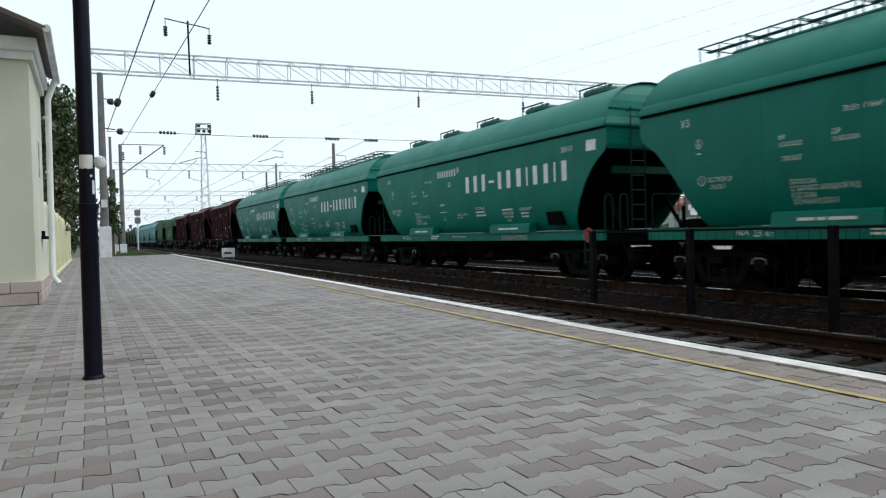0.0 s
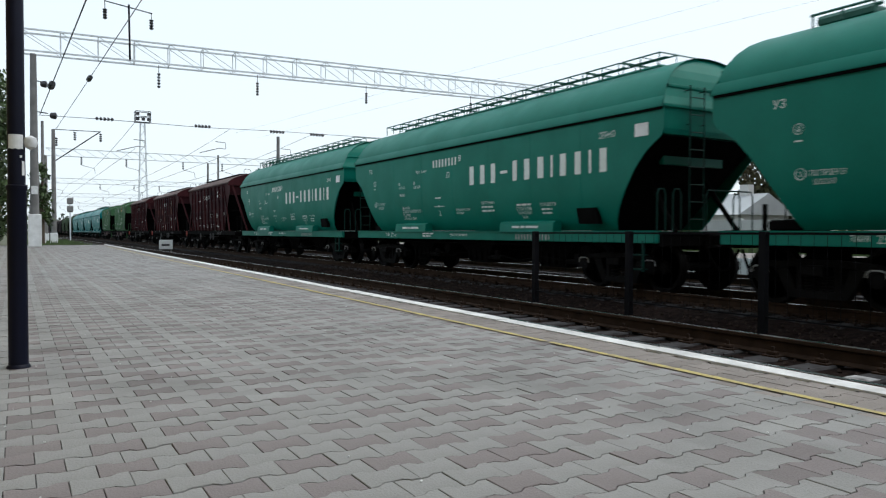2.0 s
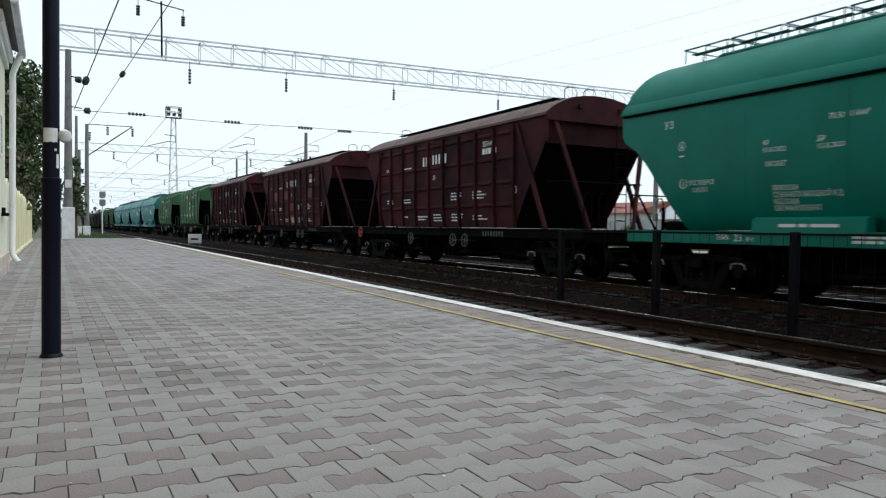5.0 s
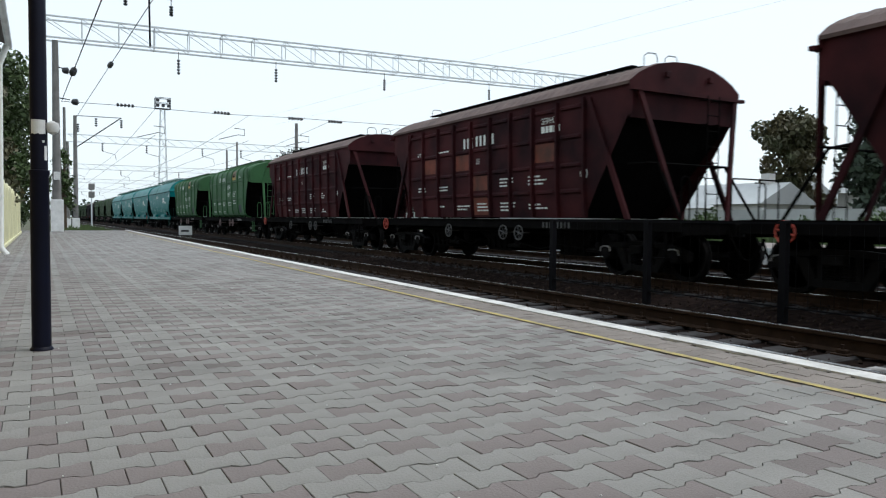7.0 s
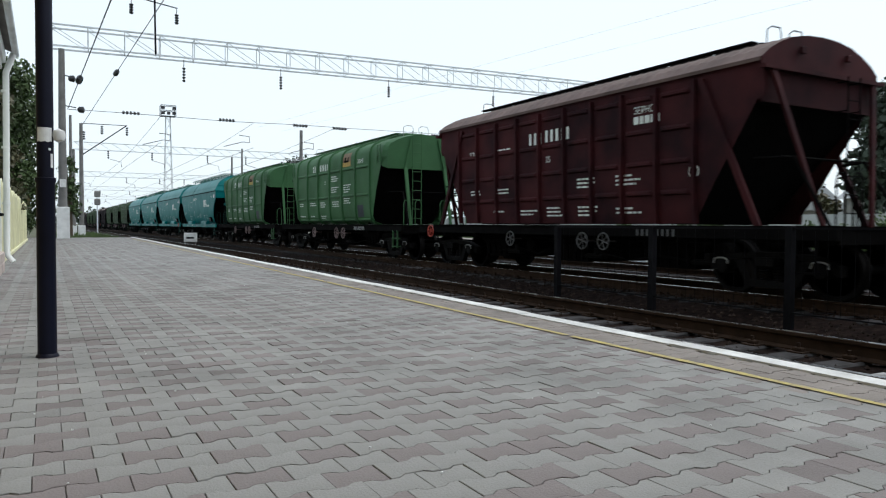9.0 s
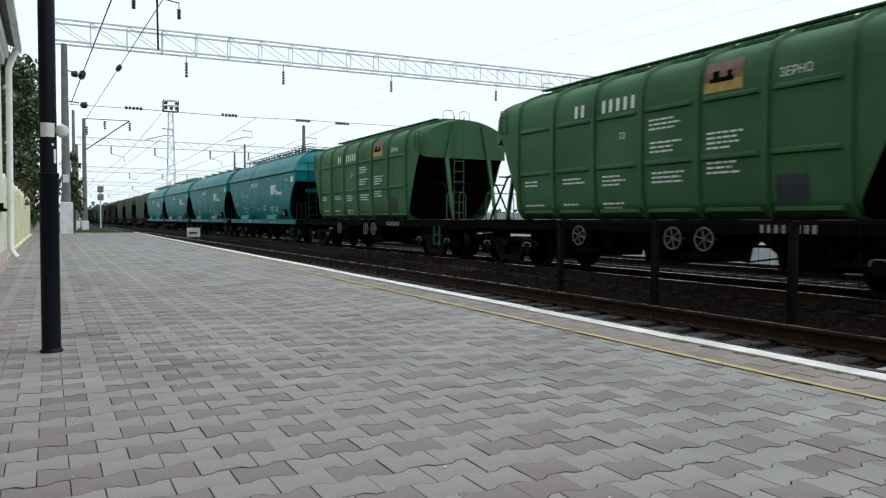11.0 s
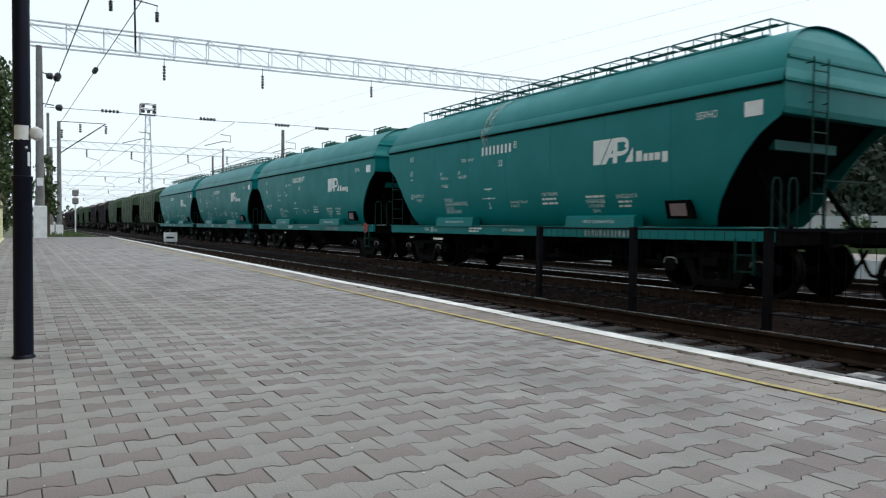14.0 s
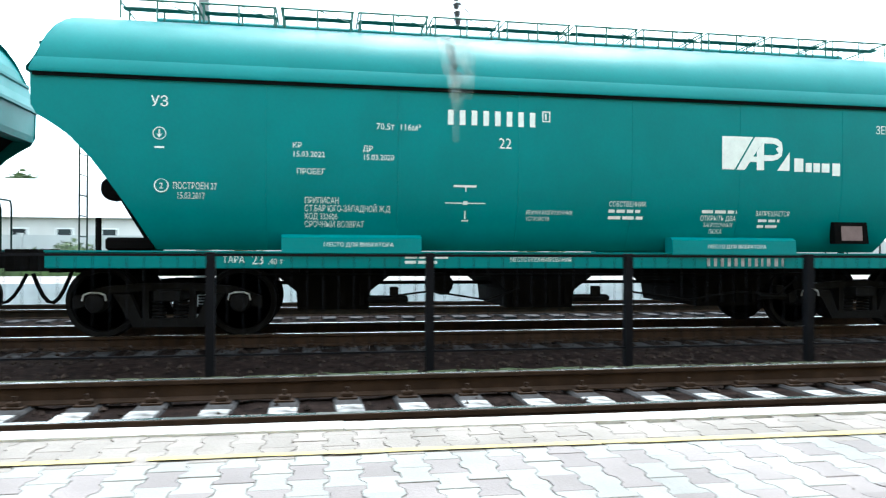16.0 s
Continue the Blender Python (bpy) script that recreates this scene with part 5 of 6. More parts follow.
def make_building():
    t = thing("station_outbuilding", "pale yellow stuccoed outbuilding with white cornice and pink stone plinth", "building")
    X = -0.72
    Y0, Y1 = 12.2, 15.0
    part("wall", Geo().box(-8.0, X, Y0, Y1, 0.36, 3.60), M["stucco"], t)
    # plinth of rusticated blocks
    for row, z0 in enumerate((0.0, 0.18)):
        x = -4.2 + 0.35 * row
        while x < X + 0.05:
            b = Geo().box(x + 0.006, min(x + 0.694, X + 0.07), Y0 - 0.07, Y0 + 0.2, z0 + 0.004, z0 + 0.178, 0.012)
            part("plinth_block", b, M["plinth"], t)
            x += 0.7
        y = Y0 + 0.21
        while y < Y1 - 0.1:
            b = Geo().box(X - 0.2, X + 0.07, y, min(y + 0.69, Y1), z0 + 0.004, z0 + 0.178, 0.012)
            part("plinth_block", b, M["plinth"], t)
            y += 0.7
    c = Geo()
    c.box(-8.0, X + 0.06, Y0 - 0.06, Y1 + 0.06, 3.60, 3.72)
    c.box(-8.0, X + 0.12, Y0 - 0.12, Y1 + 0.12, 3.72, 3.92, 0.02)
    part("cornice", c, M["trim"], t, "white moulded cornice")
    r = Geo()
    r.add([(X + 0.26, Y0 - 0.5, 3.93), (X + 0.26, Y1 + 0.25, 3.93), (-4.5, Y1 + 0.25, 5.5), (-4.5, Y0 - 0.5, 5.5),
           (X + 0.26, Y0 - 0.5, 4.0), (X + 0.26, Y1 + 0.25, 4.0), (-4.5, Y1 + 0.25, 5.58), (-4.5, Y0 - 0.5, 5.58)],
          [(0, 1, 2, 3), (7, 6, 5, 4), (0, 4, 5, 1), (1, 5, 6, 2), (2, 6, 7, 3), (3, 7, 4, 0)])
    part("roof", r, M["roof_tin"], t, "dark sheet-metal roof slope")
    g = Geo()
    g.tube((X + 0.27, Y0 - 0.5, 3.97), (X + 0.27, Y1 + 0.3, 3.93), 0.055, 10)
    part("gutter", g, M["galv"], t, "grey rain gutter")
    d = Geo()
    d.path([(X + 0.24, Y1 + 0.10, 3.9), (X + 0.12, Y1 + 0.10, 3.55), (X + 0.10, Y1 + 0.10, 0.30), (X + 0.20, Y1 + 0.06, 0.16)], 0.055, 10)
    for z in (3.2, 2.2, 1.2):
        d.lathe([(z, 0.066), (z + 0.04, 0.066)], "z", 10, (X + 0.10, Y1 + 0.10, 0))
    part("downpipe", d, M["trim"], t, "white painted downpipe", smooth=True)
    w = Geo().box(X - 0.10, X + 0.012, 13.55, 13.95, 1.95, 2.65)
    win = part("window", w, M["trim"], t, "narrow slit window")
    part("pane", Geo().box(X + 0.013, X + 0.017, 13.60, 13.90, 2.0, 2.6), M["glass"], win)
    s = Geo().box(X, X + 0.10, 13.8, 14.25, 0.98, 1.03)
    s.box(X, X + 0.05, 13.95, 14.15, 1.03, 1.12)
    part("wall_bracket", s, M["fence"], t, "small dark wall bracket")


def make_shading_wall():
    """An unseen plain wall added behind the camera; it shades the platform from that side."""
    g = Geo().box(-1.7, -1.3, -34, 11.6, -0.03, 9.0)
    solid("wall_station", g, M["ochre_wall"], "plain ochre stucco wall, unseen, added behind the camera to block sky light", "wall", kind="structure")


def make_palisade():
    t = thing("palisade_wall", "lemon and white painted concrete slat fence along the platform back", "fence")
    X = -0.86
    y, k = 15.25, 0
    rng = random.Random(8)
    while y < 42.0:
        ph = (k % 9) / 8.0
        h = 1.62 + 0.16 * math.sin(math.pi * ph) + rng.uniform(-0.01, 0.01)
        g = Geo()
        w = 0.255
        g.plate([(X - 0.05, y, 0.0), (X - 0.05, y + w, 0.0), (X - 0.05, y + w, h), (X - 0.05, y + w * 0.75, h + 0.07), (X - 0.05, y + w * 0.25, h + 0.07), (X - 0.05, y, h)], (0.05 + 0.012 * (k % 2), 0, 0))
        part("slat", g, M["limewhite"] if k < 13 else M["lime"], t)
        y += 0.26
        k += 1
    for z in (0.35, 1.25):
        part("back_rail", Geo().box(X - 0.12, X - 0.05, 15.2, 42.0, z, z + 0.1), M["limewhite"], t)
    part("footing", Geo().box(X - 0.1, X + 0.06, 15.2, 42.0, 0, 0.10, 0.01), M["lime"], t)


def leaf_cloud(blobs, n, size, seed, mat_, flat=1.0):
    """Loose leaf clumps: many small tilted quads gathered round the blob centres."""
    rng = np.random.RandomState(seed)
    w = np.array([b[3] ** 2 for b in blobs])
    idx = rng.choice(len(blobs), n, p=w / w.sum())
    B = np.array(blobs)[idx]
    d = rng.normal(size=(n, 3))
    d /= np.linalg.norm(d, axis=1)[:, None]
    rad = B[:, 3] * (0.25 + 0.95 * rng.rand(n) ** 0.7)
    c = B[:, :3] + d * rad[:, None] * np.array([1, 1, flat])
    a = rng.normal(size=(n, 3))
    a /= np.linalg.norm(a, axis=1)[:, None]
    b = np.cross(a, rng.normal(size=(n, 3)))
    b /= np.linalg.norm(b, axis=1)[:, None]
    s = (size * (0.6 + 0.8 * rng.rand(n)))[:, None]
    v = np.stack([c - a * s, c + b * s * 0.55, c + a * s, c - b * s * 0.55], 1).reshape(-1, 3)
    f = np.arange(4 * n).reshape(-1, 4)
    return mesh_of("crown", v.tolist(), f.tolist(), mat_)


def make_tree(x, y, h, r, seed, leaf, n=5000, size=0.16, z0=-0.5, label="", low=0.35):
    rng = random.Random(seed)
    t = thing("tree", label or "leafy tree with an uneven green crown", "tree", "trees", (x, y, z0))
    g = Geo()
    tr = 0.035 * h
    g.tube((0, 0, 0), (0.05 * h * rng.uniform(-1, 1), 0, 0.45 * h), tr, 9, tr * 0.65)
    blobs = []
    for k in range(16):
        a = rng.uniform(0, 6.28)
        zz = h * rng.uniform(low, 0.93)
        rr = r * rng.uniform(0.15, 0.8) * (1.25 - zz / h)
        p = (rr * math.cos(a), rr * math.sin(a), zz)
        g.tube((0, 0, 0.3 * h + 0.1 * zz), p, tr * 0.38, 6, tr * 0.08)
        blobs.append((*p, r * rng.uniform(0.30, 0.52)))
    for k in range(34):
        a = rng.uniform(0, 6.28)
        zz = h * rng.uniform(low + 0.03, 0.97)
        q = r * rng.uniform(0.5, 1.0) * math.sqrt(max(0.08, 1 - ((zz / h - 0.5 - low / 2) / (0.5 - low / 2 + 0.04)) ** 2))
        blobs.append((q * math.cos(a), q * math.sin(a), zz, r * rng.uniform(0.16, 0.34)))
    part("trunk", g, M["bark"], t, smooth=True)
    part("crown", leaf_cloud(blobs, n, size, seed, M[leaf]), None, t, "dense small leaves with gaps")
    return t


# ---- overhead line ----
def insulator(g, p, q, n=5, r=0.075):
    p, q = Vector(p), Vector(q)
    g.tube(p, q, 0.018, 5)
    for k in range(n):
        c = p + (q - p) * ((k + 0.5) / n)
        d = (q - p).normalized()
        h = (q - p).length / n * 0.30
        g.tube(c - d * h, c + d * h, r, 9, r * 0.75)


def make_mast(x, y, h, base_h, r=0.2, plate=True, wb=True, group="masts", sq=False):
    t = thing("catenary_mast", "grey concrete catenary mast with a whitewashed base" if wb else "grey concrete catenary mast", "mast", group, (x, y, 0 if y < 50 and x < 4 else -0.6))
    part("shaft", Geo().lathe([(0, r), (h, r * 0.66)], "z", 12), M["concrete"], t, smooth=True)
    if wb:
        part("whitewashed_base", Geo().box(-r * 1.35, r * 1.35, -r * 1.35, r * 1.35, 0, base_h, 0.03), M["whitewash"], t, "whitewashed concrete base")
    if plate:
        part("number_plate", Geo().box(-0.16, 0.16, -r - 0.03, -r - 0.012, 2.9, 3.35), M["paper"], t, "small white plate")
    return t


def wire(name, pts, r=0.012, label="thin dark overhead wire"):
    g = Geo()
    g.path(pts, r, 4)
    return solid(name, g, M["wire"], label, "wire", "overhead wires")


def sag(a, b, d, n=10):
    a, b = Vector(a), Vector(b)
    return [a + (b - a) * (k / n) - Vector((0, 0, d * 4 * (k / n) * (1 - k / n))) for k in range(n + 1)]


def make_gantry():
    t = thing("gantry", "silver lattice catenary gantry spanning all the tracks", "gantry")
    y0, y1 = 45.4, 46.4
    x0, x1 = 0.3, 44.0
    zb, zt = 10.72, 11.88
    n = 23
    for y in (y0, y1):
        for z in (zb, zt):
            part("chord", Geo().box(x0, x1, y - 0.042, y + 0.042, z - 0.042, z + 0.042), M["galv"], t)
    for k in range(n + 1):
        x = x0 + (x1 - x0) * k / n
        for y in (y0, y1):
            part("post", Geo().tube((x, y, zb), (x, y, zt), 0.028, 4), M["galv"], t)
            if k < n:
                x2 = x0 + (x1 - x0) * (k + 1) / n
                part("diagonal", Geo().tube((x, y, zt), (x2, y, zb), 0.021, 4), M["galv"], t)
        for z in (zb, zt):
            part("tie", Geo().tube((x, y0, z), (x, y1, z), 0.025, 4), M["galv"], t)
    # T-shaped bracket on the beam, with two insulator strings
    b = Geo()
    b.tube((5.74, 45.4, 10.7), (5.70, 45.4, 13.9), 0.06, 6)
    b.tube((4.40, 45.4, 13.95), (6.95, 45.4, 13.55), 0.035, 5)
    b.tube((4.45, 45.4, 13.93), (4.45, 45.4, 13.5), 0.02, 4)
    b.tube((6.90, 45.4, 13.55), (6.90, 45.4, 13.2), 0.02, 4)
    part("top_bracket", b, M["fence"], t, "dark T-shaped bracket")
    for x, z in ((4.45, 13.5), (6.90, 13.2)):
        g = Geo()
        insulator(g, (x, 45.4, z), (x, 45.4, z - 0.6), 4, 0.13)
        part("insulator", g, M["insul"], t, "dark disc insulator string")
    for x, za, zb2 in ((7.33, 10.7, 9.35), (13.12, 10.7, 9.4), (20.39, 10.7, 9.5), (28.43, 10.7, 9.5)):
        g = Geo()
        g.tube((x, 45.9, za), (x, 45.9, za - 0.45), 0.02, 4)
        insulator(g, (x, 45.9, za - 0.45), (x, 45.9, zb2), 5, 0.10)
        part("insulator", g, M["insul"], t, "dark disc insulator string")
    # the span runs slightly askew to the tracks
    pivot = Matrix.Translation((0.85, 45.9, 0))
    t.matrix_world = pivot @ Matrix.Rotation(radians(-4.0), 4, "Z") @ pivot.inverted()
    make_mast(0.85, 45.9, 10.65, 1.8, 0.24)
    make_mast(43.0, 42.95, 11.3, 1.8, 0.24, wb=False)


def make_portal(y, z0, z1, x0, x1, n, masts=True):
    t = thing("far_gantry", "thin grey catenary gantry far down the line", "gantry", "far gantries")
    for z in (z0, z1):
        part("chord", Geo().box(x0, x1, y - 0.05, y + 0.05, z - 0.05, z + 0.05), M["galv"], t)
    for k in range(n):
        xa, xb = x0 + (x1 - x0) * k / n, x0 + (x1 - x0) * (k + 1) / n
        part("diagonal", Geo().tube((xa, y, z1), (xb, y, z0), 0.035, 4), M["galv"], t)
    rng = random.Random(int(y))
    for k in range(6):
        x = x0 + (x1 - x0) * (k + 0.5) / 6 + rng.uniform(-1, 1)
        g = Geo()
        insulator(g, (x, y, z0), (x, y, z0 - 1.1), 4, 0.14)
        g.tube((x, y, z0 - 1.1), (x + 1.6, y, z0 - 1.5), 0.03, 4)
        g.tube((x + 1.6, y, z0 - 1.5), (x + 1.7, y, z0 - 2.2), 0.03, 4)
        part("insulator", g, M["insul"], t)


def make_overhead():
    make_gantry()
    make_mast(2.87, 73.5, 10.6, 1.3, 0.22, plate=False)
    make_mast(2.0, 73.0, 11.2, 1.3, 0.17, plate=False)
    make_mast(2.55, 84.0, 9.2, 1.2, 0.17, plate=False)
    make_mast(3.4, 110.0, 11.5, 1.2, 0.22, plate=False)
    make_mast(19.2, 60.0, 9.55, 1.2, 0.2, plate=False, wb=False)
    make_mast(24.5, 110.0, 11.6, 1.2, 0.2, plate=False, wb=False)
    make_mast(26.0, 110.0, 12.9, 1.2, 0.2, plate=False, wb=False)
    make_mast(15.6, 2.33, 11.0, 1.2, 0.15, plate=False, wb=False)
    # bracket arm on the mast at the platform end
    t = thing("cantilever_arm", "dark cantilever bracket with insulators on a mast", "bracket")
    g = Geo()
    g.tube((2.9, 73.5, 10.0), (6.75, 73.5, 10.05), 0.035, 5)
    g.tube((2.9, 73.5, 7.1), (6.70, 73.5, 10.05), 0.05, 5)
    part("arm", g, M["fence"], t)
    for x, z in ((6.72, 9.9), (3.1, 9.3), (4.6, 9.9)):
        g = Geo()
        insulator(g, (x, 73.5, z), (x, 73.5, z - 0.8), 4, 0.13)
        part("insulator", g, M["insul"], t)
    for x, z in ((1.35, 9.1), (1.55, 7.4)):
        s = thing("floodlight", "dark lamp housing on a catenary mast bracket", "lamp", "mast lamps")
        q = Geo()
        q.tube((0.9, 45.9, z + 0.1), (x, 45.7, z), 0.03, 5)
        part("bracket", q, M["fence"], s)
        h = Geo()
        h.lathe([(-0.18, 0.08), (-0.1, 0.17), (0.12, 0.19), (0.2, 0.05)], "x", 10, (x + 0.25 if z < 8 else x, 45.7, z - 0.1))
        part("housing", h, M["insul"], s, smooth=True)
    # feeder wires over the platform, each with a strain insulator
    for a, b, u in (((1.15, 45.9, 7.35), (1.75, 24.5, 7.55), 0.42), ((2.95, 73.5, 9.8), (4.25, 31.0, 9.9), 0.62)):
        a, b = Vector(a), Vector(b)
        c = b + (b - a) * 1.6
        wire("feeder_wire", [a, b, c], 0.022, "dark feeder wire running over the platform")
        g = Geo()
        m = a + (b - a) * u
        d = (b - a).normalized()
        insulator(g, m - d * 0.5, m + d * 0.5, 4, 0.15)
        solid("strain_insulator", g, M["insul"], "dark strain insulator in a feeder wire", "insulator", "strain insulators")
    # cross-span cable under the gantry with insulators
    pts = [(1.1, 46.2, 7.35), (4.45, 46.2, 7.38), (9.99, 46.2, 7.33), (14.73, 46.2, 7.45), (17.48, 46.2, 7.46), (30.0, 46.2, 7.6), (43.0, 46.2, 7.8)]
    wire("cross_span_cable", pts, 0.016, "thin cross-span cable under the gantry")
    for x in (4.45, 9.99, 14.73, 17.48, 25.0):
        g = Geo()
        insulator(g, (x - 0.5, 46.2, 7.4), (x + 0.5, 46.2, 7.4), 5, 0.11)
        solid("span_insulator", g, M["insul"], "row of dark disc insulators on the span cable", "insulator", "span insulators")
    # contact lines along the tracks with their steady arms
    for x in (6.05, 11.58, 16.9, 22.2):
        wire("contact_wire", [(x, 46, 5.75), (x, 110, 5.75), (x, 300, 5.75)], 0.014, "contact wire over the track")
        wire("messenger_wire", sag((x, 46, 7.3), (x, 110, 7.3), 0.7) + sag((x, 110, 7.3), (x, 180, 7.3), 0.7)[1:], 0.014, "messenger wire over the track")
    for x, y in ((6.6, 60.0), (12.3, 58.0), (18.3, 60.0)):
        g = Geo()
        g.path([(x, y, 7.0), (x + 1.5, y, 7.45), (x + 2.0, y, 7.4), (x + 2.0, y, 7.9), (x + 1.2, y, 7.95)], 0.03, 5)
        solid("steady_arm", g, M["wire"], "thin bent steady arm of the overhead line", "bracket", "steady arms")
    # two wires on the far side over the train
    wire("supply_wire", [(15.6, 60, 9.0), (24.0, 26.5, 10.4), (33.0, -8, 11.9)], 0.004, "thin supply wire high over the train")
    wire("supply_wire", [(18.0, 62, 9.0), (28.0, 27.0, 10.7), (38.0, -8, 12.3)], 0.004, "thin supply wire high over the train")
    g = Geo()
    insulator(g, (15.6, -2.84, 7.2), (15.6, -2.98, 5.8), 8, 0.09)
    g.tube((15.6, 2.33, 7.0), (15.6, -3.4, 7.25), 0.03, 5)
    g.tube((15.6, -2.2, 7.2), (15.6, -3.3, 6.0), 0.02, 5)
    solid("hanging_insulator", g, M["insul"], "dark insulator string on a bracket beyond the train", "insulator")
    make_portal(110.0, 11.0, 12.0, 3.4, 44.0, 26)
    make_portal(165.0, 10.6, 11.6, 4.0, 44.0, 22)
    make_portal(225.0, 10.4, 11.4, 4.0, 44.0, 18)
    make_portal(300.0, 10.2, 11.2, 4.0, 44.0, 14)
    for y in (165, 225, 300):
        make_mast(4.0, float(y), 11.0, 1.2, 0.22, plate=False)
    # lattice lighting tower
    t = thing("lighting_tower", "tall slender lattice tower with a cluster of floodlights", "tower", at=(16.9, 120, -0.6))
    for sx in (-1, 1):
        for sy in (-1, 1):
            part("leg", Geo().tube((sx * 0.75, sy * 0.75, 0), (sx * 0.32, sy * 0.32, 18.4), 0.05, 5), M["galv"], t)
    b = Geo()
    for k in range(16):
        za, zb = 1.15 * k, 1.15 * (k + 1)
        ra, rb = 0.75 - 0.43 * za / 18.4, 0.75 - 0.43 * zb / 18.4
        s = 1 if k % 2 else -1
        for ax in (0, 1):
            for side in (-1, 1):
                pa = (s * ra, side * ra, za) if ax == 0 else (side * ra, s * ra, za)
                pb = (-s * rb, side * rb, zb) if ax == 0 else (side * rb, -s * rb, zb)
                b.tube(pa, pb, 0.03, 4)
    part("bracing", b, M["galv"], t)
    h = Geo()
    h.box(-1.1, 1.1, -0.6, 0.6, 18.3, 18.38)
    for x in (-1.1, 1.1):
        for y in (-0.6, 0.6):
            h.tube((x, y, 18.3), (x * 1.0, y, 20.0), 0.05, 4)
    for z in (19.2, 20.0):
        h.tube((-1.1, -0.6, z), (1.1, -0.6, z), 0.05, 4)
        h.tube((-1.1, 0.6, z), (1.1, 0.6, z), 0.05, 4)
    part("lamp_platform", h, M["fence"], t)
    for x, z in ((-0.8, 18.75), (0, 18.75), (0.8, 18.75), (-0.8, 19.55), (0.8, 19.55)):
        part("floodlight", Geo().box(x - 0.24, x + 0.24, -0.85, -0.55, z - 0.22, z + 0.22, 0.05), M["insul"], t)
    # colour light signal far down the line
    t = thing("railway_signal", "slim railway signal post with a double head", "signal", at=(5.66, 100, -0.6))
    part("post", Geo().tube((0, 0, 0), (0, 0, 5.6), 0.08, 8), M["galv"], t)
    for z in (4.2, 5.2):
        part("signal_head", Geo().box(-0.35, 0.35, -0.2, 0.1, z - 0.4, z + 0.4, 0.1), M["concrete"], t)
    # white box sign between the tracks
    t = thing("track_sign", "low white sign box standing between the tracks", "sign", at=(8.5, 50.5, -0.62))
    part("panel", Geo().box(-0.42, 0.42, -0.06, 0.06, 0.30, 0.92, 0.02), M["whitewash"], t)
    part("lettering", Geo().box(-0.28, 0.22, -0.067, -0.062, 0.52, 0.64), M["fence"], t, "unreadable dark lettering")
    for x in (-0.32, 0.32):
        part("leg", Geo().box(x - 0.03, x + 0.03, -0.03, 0.03, 0, 0.3), M["concrete"], t)


def make_track_fence():
    t = thing("track_fence", "low dark steel fence of posts and rods between tracks", "fence")
    xp, y1, d = 8.072, 10.332, 2.311
    post = Geo().box(-0.045, 0.045, -0.045, 0.045, -0.40, 0.888, 0.006).mesh("post", M["fence"])
    rod = Geo().tube((0, 0, -0.20), (0, 0, 0.84), 0.0035, 4).mesh("rod", M["fence"])
    for i in range(9):
        part("post", post, None, t, at=(xp, y1 - d * i, 0))
    for i in range(8):
        a, b = y1 - d * (i + 1), y1 - d * i
        part("top_rail", Geo().box(xp - 0.018, xp + 0.018, a, b, 0.845, 0.872), M["fence"], t)
        part("bottom_rail", Geo().box(xp - 0.012, xp + 0.012, a, b, -0.20, -0.18), M["fence"], t)
        for k in range(1, 14):
            part("rod", rod, None, t, at=(xp, a + (b - a) * k / 14, 0))


